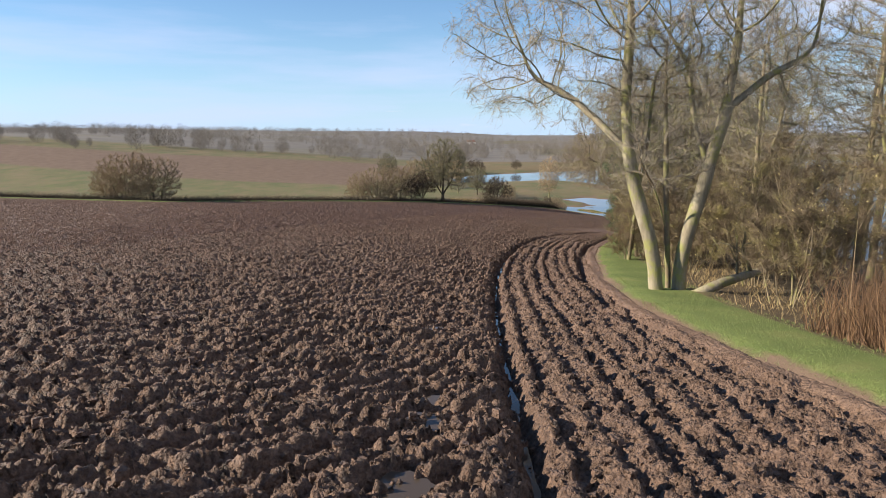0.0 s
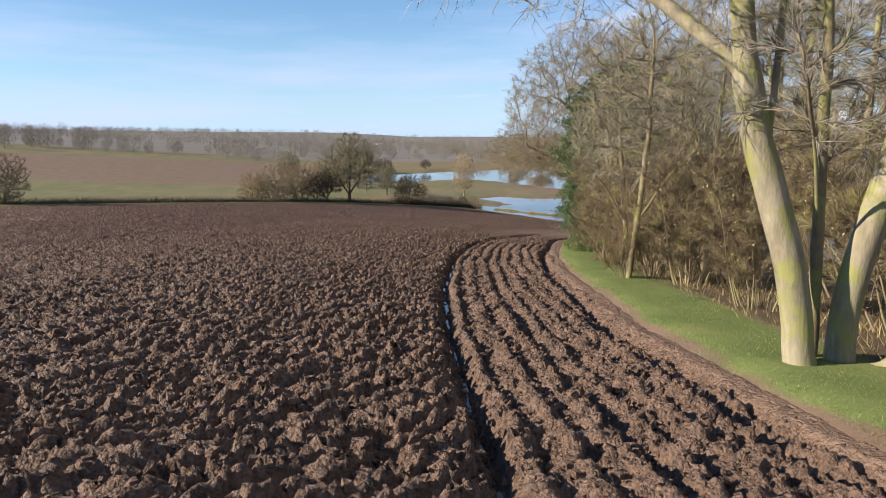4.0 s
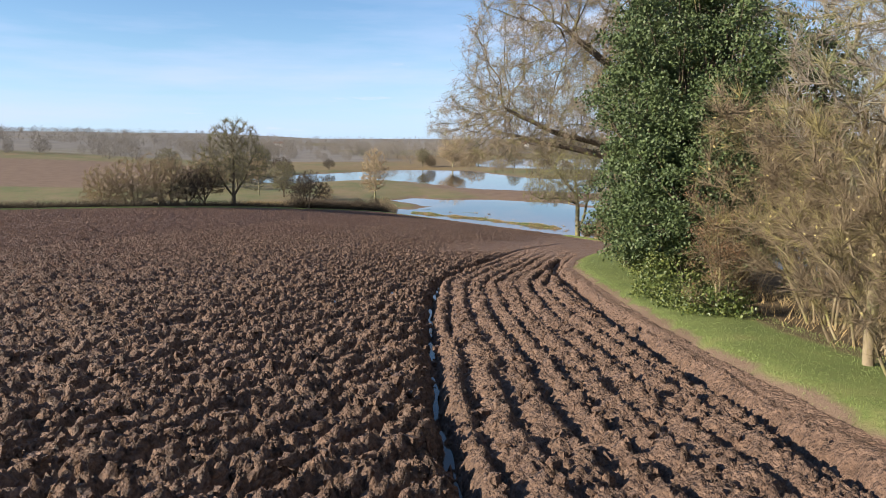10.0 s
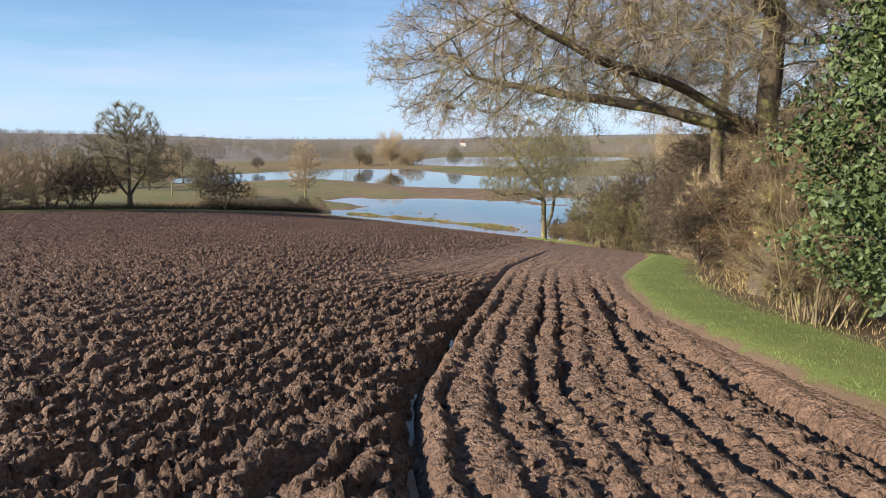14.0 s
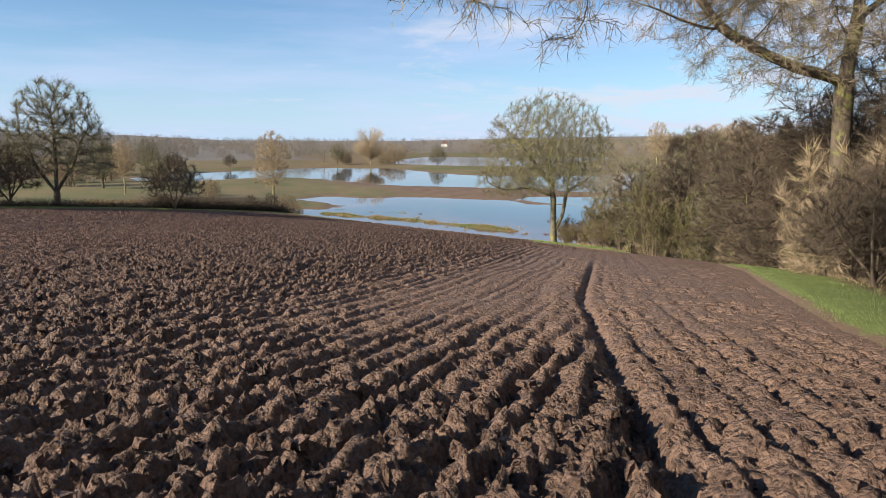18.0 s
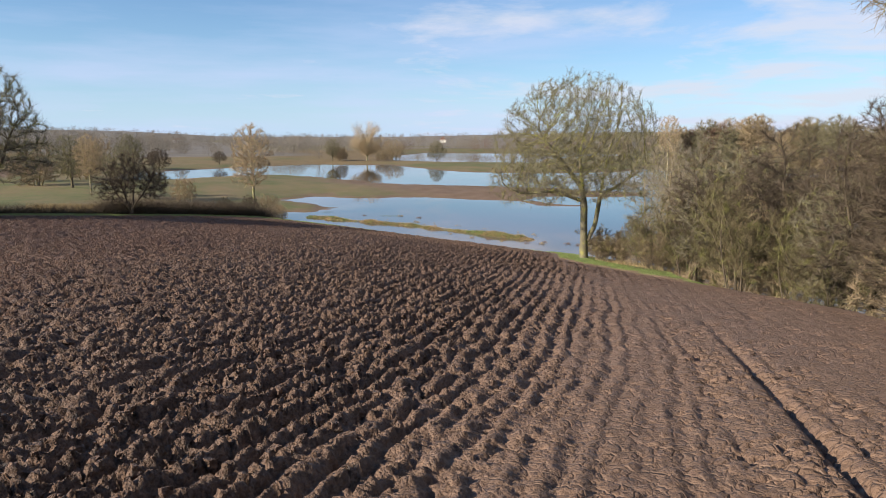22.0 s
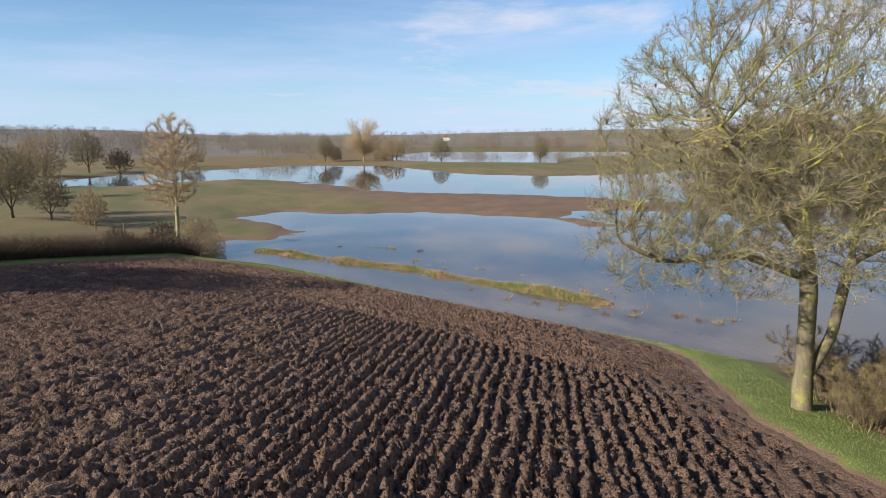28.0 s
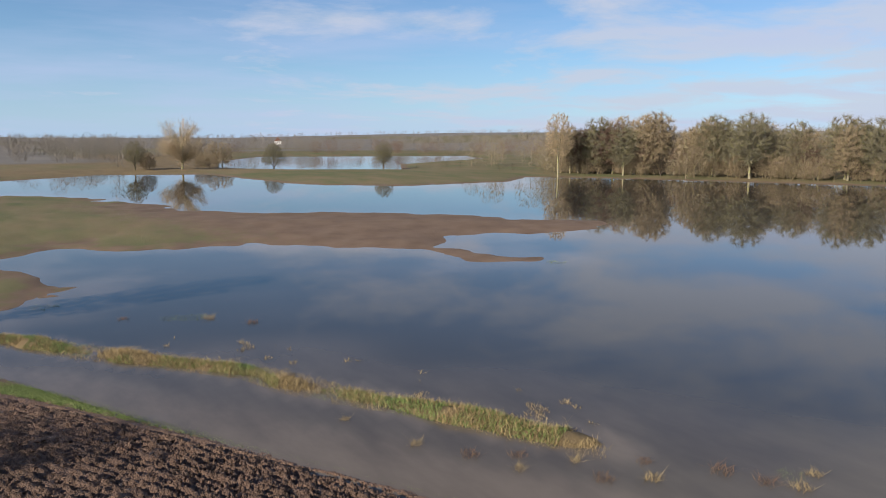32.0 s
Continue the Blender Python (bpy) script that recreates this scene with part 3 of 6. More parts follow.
def damp_shade(v):
    """How wet the lower field is, plus furrow shade painted away from the wood."""
    side = v[:, 0] - 0.33 * np.maximum(v[:, 1] - 40, 0)
    # first term wetness, second the shadowed look of furrows left of the walk
    wet = 0.35 * smooth(55, 112, v[:, 1] - 0.35 * v[:, 0]) + 1.0 * smooth(-1, -16, side)
    return np.clip(wet, 0, 1) * (0.75 + 0.5 * vnoise(v[:, 0], v[:, 1], 9.0, 2.2))


def build_field():
    spine = np.array([(0, -3), (0, 8), (0.8, 20), (2.6, 33), (5.2, 45), (8.4, 56.5), (12.2, 67), (18.2, 82), (24.6, 98), (31, 114), (38, 131.5), (48, 156)])
    length = np.r_[0, np.cumsum(np.hypot(*np.diff(spine, axis=0).T))]
    s = spaced((5.0, 84, 0.052), (84, 104, 0.08), (104, 132, 0.11), (132, 156, 0.14))
    out = np.cumsum(np.linspace(0.06, 0.20, 128))
    w = np.concatenate([(-4.5 - out)[::-1], spaced((-4.5, 6.6, 0.052))])
    left = float(w[0])
    sx, sy = (np.interp(s, length, np.convolve(np.r_[c[0], c, c[-1]], [0.25, 0.5, 0.25], "valid")) for c in spine.T)
    for _ in range(3):
        k = np.ones(81) / 81
        sx, sy = (np.convolve(np.pad(c, 40, "reflect", reflect_type="odd"), k, "valid") for c in (sx, sy))
    tx, ty = np.gradient(sx), np.gradient(sy)
    n = np.hypot(tx, ty)
    tx, ty = tx / n, ty / n
    x = (sx[:, None] + w * ty[:, None]).ravel()
    y = (sy[:, None] - w * tx[:, None]).ravel()
    dz, rolled, area = plough(x, y)
    keep = area > 0.02
    v, f, rolled = compact(np.stack([x, y, slope(x, y) + dz], 1), grid_faces(len(s), len(w), keep), rolled)
    near = mesh_object("ploughed_soil", v, f, SOIL)
    set_attribute(near, "damp_shade", damp_shade(v))
    set_attribute(near, "rolled", rolled)
    # the wider field, in a coarser sheet with a gap where the fine one lies
    gx, gy = spaced((-126, -60, 0.45), (-60, -26, 0.28), (-26, 48, 0.17)), spaced((-4, 90, 0.17), (90, 157, 0.2))
    x, y = (c.ravel() for c in np.meshgrid(gx, gy))
    rail = [(float(a), float(b)) for a, b in zip(sx[::60], sy[::60])]
    area = area_distance(x, y, SOIL_AREA)
    off = line_distance(x, y, rail)
    first, last = np.array(rail[0]), np.array(rail[-1])
    back = (x - first[0]) * tx[0] + (y - first[1]) * ty[0] < 0.3
    ahead = (x - last[0]) * tx[-1] + (y - last[1]) * ty[-1] > -0.8
    keep = (area > 0.02) & ((off < left + 0.4) | (off > 6.3) | back | ahead)
    f = grid_faces(len(gy), len(gx), keep)
    v, f, = compact(np.stack([x, y, 0 * x], 1), f)
    dz, rolled, area = plough(v[:, 0], v[:, 1], 0.17)
    v[:, 2] = slope(v[:, 0], v[:, 1]) + dz - 0.015
    wide = mesh_object("ploughed_soil", v, f, SOIL)
    set_attribute(wide, "damp_shade", damp_shade(v))
    set_attribute(wide, "rolled", rolled)
    # loose clods on the surface beside the walk
    rg = np.random.default_rng(33)
    n = 62000
    i, ww = rg.integers(0, len(s), n), np.where(rg.random(n) < 0.62, rg.uniform(-4.5, 6.0, n), rg.uniform(-11, -4, n))
    cx, cy = sx[i] + ww * ty[i], sy[i] - ww * tx[i]
    dz, rolled, area = plough(cx, cy)
    keep = (area > 1.0) & (rolled < 0.1 + 0.3 * rg.random(n) ** 2)
    cx, cy, dz = cx[keep], cy[keep], dz[keep]
    n = len(cx)
    ball = np.array([(-1, -1, -0.7), (1, -1, -0.7), (1, 1, -0.7), (-1, 1, -0.7), (-0.8, -0.8, 0.7), (0.8, -0.8, 0.7), (0.8, 0.8, 0.7), (-0.8, 0.8, 0.7)]) * 0.62
    tri = np.array([(0, 1, 5), (0, 5, 4), (1, 2, 6), (1, 6, 5), (2, 3, 7), (2, 7, 6), (3, 0, 4), (3, 4, 7), (4, 5, 6), (4, 6, 7)])
    size = 0.02 + 0.075 * rg.random(n) ** 2.2
    v = ball * (1 + 0.30 * rg.normal(size=(n, 8, 3))) * (size[:, None] * rg.uniform(0.6, 1.35, (n, 3)))[:, None]
    a = rg.uniform(0, 6.283, n)[:, None]
    v = np.stack([v[..., 0] * np.cos(a) - v[..., 1] * np.sin(a), v[..., 0] * np.sin(a) + v[..., 1] * np.cos(a), v[..., 2]], -1)
    v += np.stack([cx, cy, slope(cx, cy) + dz + 0.25 * size], 1)[:, None]
    f = (tri + 8 * np.arange(n)[:, None, None]).reshape(-1, 3)
    v = v.reshape(-1, 3)
    loose = mesh_object("clods", v, f, SOIL, False)
    set_attribute(loose, "damp_shade", damp_shade(v))
    top = new("field")
    tagged(top, "freshly ploughed brown field with wet furrows and clods", "field", kind="structure")
    for ob in (near, wide, loose):
        ob.parent = top
        tagged(ob, kind="stuff")
    return top


build_ground()
build_field()


def build_water():
    gx, gy = spaced((-600, 16, 60), (16, 92, 0.7), (92, 200, 6), (200, 901, 60)), spaced((-300, 96, 60), (96, 200, 0.8), (200, 300, 6), (300, 901, 60))
    x, y = (c.ravel() for c in np.meshgrid(gx, gy))
    ob = mesh_object("water", np.stack([x, y, np.full(len(x), WATER)], 1), grid_faces(len(gy), len(gx)), FLOOD)
    deep = WATER - height(x, y)
    lane = np.maximum(smooth(4.5, 1.5, np.abs(line_distance(x, y, [(27, 160), *SHORE[4:14]]))), 0.8 * smooth(8.5, 2.0, np.abs(line_distance(x, y, [*BANK[3:], (53, 125)])) + 3.0 * (vnoise(x, y, 5.0, 6.1) - 0.5)))
    set_attribute(ob, "shallow", np.clip(0.85 * smooth(0.75, 0.10, deep + 0.25 * (vnoise(x, y, 3.0, 4.4) - 0.5)) + 0.6 * lane, 0, 1) * (x > 16) * (x < 200) * (y < 300))
    tagged(ob, "calm brown flood water reflecting the blue sky", "water", kind="structure")


build_water()


# ---- trees: skeletons of tapered tubes ----
def unit(v):
    return v / (np.linalg.norm(v) + 1e-9)


def tubes(lines, sides):
    """Vertices and faces of tapered tubes along (points, radii) lines."""
    groups, verts, faces, base = {}, [], [], 0
    for pts, rad in lines:
        groups.setdefault(len(pts), []).append((pts, rad))
    ring = np.arange(sides) * 2 * np.pi / sides
    for k, some in groups.items():
        p = np.array([s[0] for s in some], float)
        r = np.array([s[1] for s in some], float)
        t = np.gradient(p, axis=1)
        t /= np.linalg.norm(t, axis=2, keepdims=True) + 1e-9
        whole = np.abs(p[:, -1] - p[:, 0])
        ref = np.eye(3)[whole.argmin(1)][:, None]
        u = np.cross(t, ref)
        u /= np.linalg.norm(u, axis=2, keepdims=True) + 1e-9
        v = np.cross(t, u)
        q = p[:, :, None] + r[:, :, None, None] * (np.cos(ring)[:, None] * u[:, :, None] + np.sin(ring)[:, None] * v[:, :, None])
        n = len(some)
        idx = base + np.arange(n * k * sides).reshape(n, k, sides)
        a, b = idx[:, :-1], idx[:, 1:]
        f = np.stack([a, np.roll(a, -1, 2), np.roll(b, -1, 2), b], -1).reshape(-1, 4)
        verts.append(q.reshape(-1, 3))
        faces.append(f)
        base += n * k * sides
    return np.concatenate(verts), np.concatenate(faces)


def limb(out, rg, p, d, length, r, lev, spec):
    """One branch and all that grows on it. spec: one row a level: pieces, wander, lift, children, first, angle, ratio."""
    pieces, wander, lift, kids, first, angle, ratio = spec[lev]
    pts, rad, ways = [p], [r], [d]
    last = lev + 1 == len(spec)
    for i in range(pieces):
        d = unit(d + rg.normal(size=3) * wander + np.array((0, 0, lift)))
        p = p + d * length / pieces
        pts.append(p)
        ways.append(d)
        rad.append(r * (1 - (0.85 if last else 0.62 if lev == 0 else 0.86) * (i + 1) / pieces))
    out[lev].append((np.array(pts), np.array(rad)))
    if last:
        return
    turn = rg.uniform(0, 6.28)
    for j in range(kids):
        t = first + (1 - first) * (j + rg.uniform(0.2, 0.9)) / kids
        i = min(int(t * pieces), pieces - 1)
        f = t * pieces - i
        at = pts[i] * (1 - f) + pts[i + 1] * f
        way = ways[i + 1]
        turn += 2.4 + rg.normal() * 0.35
        side = unit(np.cross(way, (0.3, 0.2, 0.93) if abs(way[2]) < 0.9 else (1, 0, 0.1)))
        other = np.cross(way, side)
        a = math.radians(angle * rg.uniform(0.7, 1.25))
        go = unit(way * math.cos(a) + (side * math.cos(turn) + other * math.sin(turn)) * math.sin(a))
        if lev and go[2] < 0:
            go = unit(go * (1, 1, 0.3))
        thick = (rad[i] * (1 - f) + rad[i + 1] * f) * (rg.uniform(0.5, 0.72) if lev == 0 else rg.uniform(0.40, 0.58))
        limb(out, rg, at, go, length * ratio * rg.uniform(0.7, 1.2) * (1.15 - 0.5 * t), thick, lev + 1, spec)


def part(name, data, material, parent, label="", smooth_faces=True):
    ob = mesh_object(name, *data, material, smooth_faces)
    ob.parent = parent
    return tagged(ob, label) if label else ob


def leaf_cards(rg, at, size, tilt=1.0):
    """Small leaves, two triangles each, folded along the middle."""
    n = len(at)
    d = rg.normal(size=(n, 3))
    d /= np.linalg.norm(d, axis=1, keepdims=True)
    e = np.cross(d, rg.normal(size=(n, 3)))
    e /= np.linalg.norm(e, axis=1, keepdims=True) + 1e-9
    up = np.cross(d, e)
    s = size * rg.uniform(0.6, 1.3, (n, 1))
    v = np.stack([at, at + (d * 0.5 + e * 0.33 + up * 0.08) * s, at + d * s, at + (d * 0.5 - e * 0.33 + up * 0.08) * s], 1).reshape(-1, 3)
    return v, np.arange(4 * n).reshape(-1, 4)


def blades(rg, parents, count, length, width, droop=0.0, lift=0.25):
    """Thin flat shoots, one triangle each, along the outer part of each line."""
    starts = np.array([pts[i] for pts, _ in parents for i in range(1, len(pts))])
    ways = np.array([unit(pts[i] - pts[i - 1]) for pts, _ in parents for i in range(1, len(pts))])
    pick = rg.integers(0, len(starts), count)
    l = length * rg.uniform(0.4, 1.3, (count, 1))
    d = ways[pick] + rg.normal(size=(count, 3)) * 0.6 + (0, 0, lift - droop)
    d /= np.linalg.norm(d, axis=1, keepdims=True)
    at = starts[pick] - ways[pick] * l * rg.uniform(0, 0.4, (count, 1))
    s = np.cross(d, rg.normal(size=(count, 3)))
    s *= width * 0.5 / (np.linalg.norm(s, axis=1, keepdims=True) + 1e-9)
    return np.stack([at - s, at + s, at + d * l], 1).reshape(-1, 3), np.arange(3 * count).reshape(-1, 3)


def tree_thing(name, label, category, seed, height_m, r0, spec, bark, twig_material, twig_count, twig_length, twig_radius=0.008,
               lean=(0, 0), droop=0.0, lift=0.25, sides=(10, 7, 5, 4), stems=1, group="", leaves=0, leaf_size=0.06, leaf_material_used=None):
    """A bare tree or a many-stemmed shrub at the origin."""
    rg = np.random.default_rng(seed)
    out = [[] for _ in spec]
    for s in range(stems):
        a = 2.4 * s
        off = 0.0 if stems == 1 else 0.09 * math.sqrt(s) * (1 + 0.12 * height_m)
        out_way = np.array((math.cos(a) * 0.11 * math.sqrt(s), math.sin(a) * 0.11 * math.sqrt(s), 1.0)) + np.array((*lean, 0))
        limb(out, rg, np.array((off * math.cos(a), off * math.sin(a), -0.25)), unit(out_way), height_m * (1 if s == 0 else rg.uniform(0.6, 1.0)),
             r0 * (1 if s == 0 else rg.uniform(0.55, 1.0)), 0, spec)
    pts, rad = out[0][0]
    if stems == 1:
        rad[0] *= 1.45
        rad[1] *= 1.05
    top = tagged(new(name), label, category, group)
    for line in out[0]:
        part("trunk" if stems == 1 else "stem", tubes([line], sides[0]), bark, top)
    if stems == 1:
        for line in out[1]:
            part("limb", tubes([line], sides[1]), bark, top)
        rest = out[2:]
    else:
        rest = out[1:]
    ends = out[-1] + (out[-2] if len(out) > 2 else [])
    v, f = tubes([line for o in rest for line in o], sides[2])
    tagged(part("crown", (v, f), twig_material, top, "bare boughs"), kind="stuff")
    data = blades(rg, ends, twig_count, twig_length, twig_radius * 2.2, droop, lift)
    tagged(part("twig_spray", data, twig_material, top, "fine bare twigs", False), kind="stuff")
    if leaves:
        pick = [ends[i][0][-1] for i in rg.integers(0, len(ends), leaves)]
        at = np.array(pick) + rg.normal(size=(leaves, 3)) * 0.12
        tagged(part("foliage", leaf_cards(rg, at, leaf_size), leaf_material_used, top, "", False), kind="stuff")
    return top


def feather(name, label, category, seed, h, w, clear, strokes, width, bark, material, group="", stems=1):
    """A bare tree seen from afar: trunk, limbs and a cloud of thin shoots."""
    strokes = int(strokes * 2.0)
    rg = np.random.default_rng(seed)
    top = tagged(new(name), label, category, group)
    lines, seeds, ways = [], [], []
    for k in range(46):
        a = 2.4 * k + rg.normal() * 0.3
        up = rg.uniform(0.05, 1.0)
        r = 0.5 * w * math.sqrt(max(0.08, 1 - (2 * up - 0.95) ** 2 * 0.85)) * rg.uniform(0.8, 1.08)
        tip = np.array((r * math.cos(a), r * math.sin(a), clear + (h - clear) * up))
        foot = np.array((0, 0, clear * 0.6 + (tip[2] - clear) * 0.45)) if stems == 1 else np.array((0.1 * w * math.cos(a), 0.1 * w * math.sin(a), 0.0))
        mid = foot * 0.45 + tip * 0.55 + np.array((0, 0, 0.04 * h)) + rg.normal(size=3) * 0.03 * h
        pts = np.array([foot, foot * 0.7 + mid * 0.3, mid, mid * 0.45 + tip * 0.55 + rg.normal(size=3) * 0.02 * h, tip])
        lines.append((pts, h * np.array((0.007, 0.0055, 0.004, 0.0025, 0.0012))))
        for t in np.linspace(0.25, 1, 14):
            j = min(int(t * 4), 3)
            seeds.append(pts[j] + (pts[j + 1] - pts[j]) * (t * 4 - j))
            ways.append(unit(tip - foot))
    if stems == 1:
        trunk = np.array([(0, 0, -0.4), (0.01 * h, 0, clear), (0, 0.01 * h, h * 0.55), (0.01 * h, 0.0, h * 0.9)])
        part("trunk", tubes([(trunk, h * np.array((0.022, 0.016, 0.010, 0.003)))], 7), bark, top)
    tagged(part("crown", tubes(lines, 4), bark, top, "bare boughs"), kind="stuff")
    pick = rg.integers(0, len(seeds), strokes)
    at = np.array(seeds)[pick] + rg.normal(size=(strokes, 3)) * 0.055 * w
    d = np.array(ways)[pick] + rg.normal(size=(strokes, 3)) * 0.5 + (0, 0, 0.3)
    l = h * rg.uniform(0.025, 0.085, (strokes, 1))
    s = np.cross(d, rg.normal(size=(strokes, 3)))
    s *= width * 0.38 * rg.uniform(0.6, 1.4, (strokes, 1)) / (np.linalg.norm(s, axis=1, keepdims=True) + 1e-9)
    v = np.stack([at - s, at + s, at + d * l], 1).reshape(-1, 3)
    tagged(part("twig_spray", (v, np.arange(3 * strokes).reshape(-1, 3)), material, top, "fine bare twigs", False), kind="stuff")
    return top


# one row a level: pieces, wander, lift, children, first, angle, ratio
HAZEL = [(7, 0.09, 0.02, 6, 0.22, 34, 0.42), (5, 0.16, 0.05, 4, 0.2, 40, 0.5), (4, 0.2, 0.05, 0, 0, 0, 0)]
THORN = [(6, 0.16, 0.02, 7, 0.2, 48, 0.48), (5, 0.25, 0.04, 5, 0.2, 50, 0.55), (4, 0.3, 0.02, 0, 0, 0, 0)]


def on_ground(x, y, turn=0.0, size=1.0, sink=0.05):
    m = pose(x, y, float(height(np.array([x]), np.array([y]))[0]) - sink, 0, 0, turn)
    return m @ Matrix.Diagonal((size, size, size, 1))


def plant(template, x, y, turn=0.0, size=1.0, label="", group=""):
    """A copy of a tree elsewhere."""
    m = on_ground(x, y, turn, 1.0)
    ob = copy_thing(template, m)
    ob.scale = (size, size, size)
    return tagged(ob, label, "", group)


def stand(ob, x, y, turn=0.0, size=1.0):
    ob.matrix_basis = on_ground(x, y, turn, 1.0)
    ob.scale = (size, size, size)
    return ob


def grow(rg, stems, crown, count, step, up, wander):
    """Nodes and their parents: branches reach from the stems into the crown's room until it is filled."""
    pos, par = [], []
    for stem in stems:
        pts = np.array(stem, float)
        length = np.r_[0, np.cumsum(np.linalg.norm(np.diff(pts, axis=0), axis=1))]
        at = np.linspace(0, length[-1], max(2, int(length[-1] / step) + 1))
        line = np.stack([np.interp(at, length, pts[:, k]) for k in range(3)], 1)
        line[1:] += rg.normal(size=(len(line) - 1, 3)) * 0.05 * step
        last = -1
        if pos:
            d = np.linalg.norm(np.array(pos) - line[0], axis=1)
            if d.min() < 1.2 * step:
                last, line = int(d.argmin()), line[1:]
        for p in line:
            pos.append(p)
            par.append(last)
            last = len(pos) - 1
    size = np.array([c[3] * c[4] * c[5] for c in crown])
    goals = []
    for (cx, cy, cz, rx, ry, rz, floor), n in zip(crown, count * size / size.sum()):
        d = rg.normal(size=(int(n) + 1, 3))
        d *= (rg.random((len(d), 1)) ** 0.42) / np.linalg.norm(d, axis=1, keepdims=True)
        q = d * (rx, ry, rz) + (cx, cy, cz)
        goals.append(q[q[:, 2] > floor + 0.5 * rg.random(len(q))])
    goals = np.concatenate(goals)
    pos = np.array(pos)
    d = np.linalg.norm(goals[:, None] - pos[None], axis=2)
    near, far = d.argmin(1), d.min(1)
    kids = np.bincount([p for p in par if p >= 0], minlength=len(pos))
    for _ in range(150):
        keep = far > 1.25 * step
        goals, near, far = goals[keep], near[keep], far[keep]
        if not len(goals):
            break
        pull = np.zeros((len(pos), 3))
        np.add.at(pull, near, (goals - pos[near]) / far[:, None])
        who = np.unique(near)
        who = who[kids[who] < 4]
        if not len(who):
            break
        way = pull[who] / (np.linalg.norm(pull[who], axis=1, keepdims=True) + 1e-9)
        up_from = np.array(par)[who]
        before = np.where((up_from >= 0)[:, None], pos[who] - pos[np.maximum(up_from, 0)], (0, 0, step)) / step
        way = way + 0.3 * before + rg.normal(size=way.shape) * wander + (0, 0, up)
        way /= np.linalg.norm(way, axis=1, keepdims=True)
        fresh = pos[who] + way * step
        np.add.at(kids, who, 1)
        base = len(pos)
        pos, par, kids = np.concatenate([pos, fresh]), par + [int(w) for w in who], np.r_[kids, np.zeros(len(who), int)]
        d = np.linalg.norm(goals[:, None] - fresh[None], axis=2)
        closer = d.min(1) < far
        near, far = np.where(closer, base + d.argmin(1), near), np.minimum(far, d.min(1))
    return pos, np.array(par)


def chains(pos, par, r0, tip):
    """Branches as lines with radii, thick where many tips hang on them; and each node's radius."""
    load, kids = np.zeros(len(pos)), [[] for _ in pos]
    for i in range(len(pos) - 1, -1, -1):
        load[i] = max(load[i], 1.0)
        if par[i] >= 0:
            load[par[i]] += load[i]
            kids[par[i]].append(i)
    power = math.log(load[0]) / math.log(r0 / tip)
    rad = tip * load ** (1 / power)
    soft = pos.copy()
    for i, k in enumerate(kids):
        if k and par[i] >= 0:
            soft[i] = 0.5 * pos[i] + 0.25 * pos[par[i]] + 0.25 * pos[max(k, key=lambda j: load[j])]
    lines, todo = [], [i for i in range(len(pos)) if par[i] < 0]
    while todo:
        i = todo.pop()
        pts, rr = ([soft[par[i]]], [rad[i]]) if par[i] >= 0 else ([], [])
        while True:
            pts.append(soft[i])
            rr.append(rad[i])
            if not kids[i]:
                break
            main = max(kids[i], key=lambda j: load[j])
            todo += [j for j in kids[i] if j != main]
            i = main
        if len(pts) > 1:
            lines.append((np.array(pts), np.array(rr)))
    return lines, rad


def sprays(rg, at, way, length, radius, up, droop, spread):
    """Curved fine twigs, each with a side shoot or two."""
    n = len(at)
    ln = length * rg.uniform(0.45, 1.3, (n, 1))

    def norm(v):
        return v / (np.linalg.norm(v, axis=1, keepdims=True) + 1e-9)
    d = norm(way + rg.normal(size=(n, 3)) * spread + (0, 0, up))
    e = norm(d + rg.normal(size=(n, 3)) * 0.28 + (0, 0, -droop))
    f = norm(e + rg.normal(size=(n, 3)) * 0.28 + (0, 0, 0.25 * up + 0.5 * droop))
    p1, p2 = at + d * ln * 0.34, at + d * ln * 0.34 + e * ln * 0.36
    side = norm(np.cross(e, rg.normal(size=(n, 3)))) * radius
    v = np.stack([at - side, at + side, p1 - 0.8 * side, p1 + 0.8 * side, p2 - 0.55 * side, p2 + 0.55 * side, p2 + f * ln * 0.3], 1).reshape(-1, 3)
    f = (np.array([(0, 1, 3), (0, 3, 2), (2, 3, 5), (2, 5, 4), (4, 5, 6)]) + 7 * np.arange(n)[:, None, None]).reshape(-1, 3)
    for base, go in ((p1, d), (p2, e), (p1, e), (0.5 * (p1 + p2), e)):
        s = norm(go + rg.normal(size=(n, 3)) * 0.75 + (0, 0, up * 0.5))
        side = norm(np.cross(s, rg.normal(size=(n, 3)))) * radius * 0.75
        w = np.stack([base - side, base + side, base + s * ln * rg.uniform(0.25, 0.55, (n, 1))], 1).reshape(-1, 3)
        f = np.concatenate([f, len(v) + np.arange(3 * n).reshape(-1, 3)])
        v = np.concatenate([v, w])
    return v, f


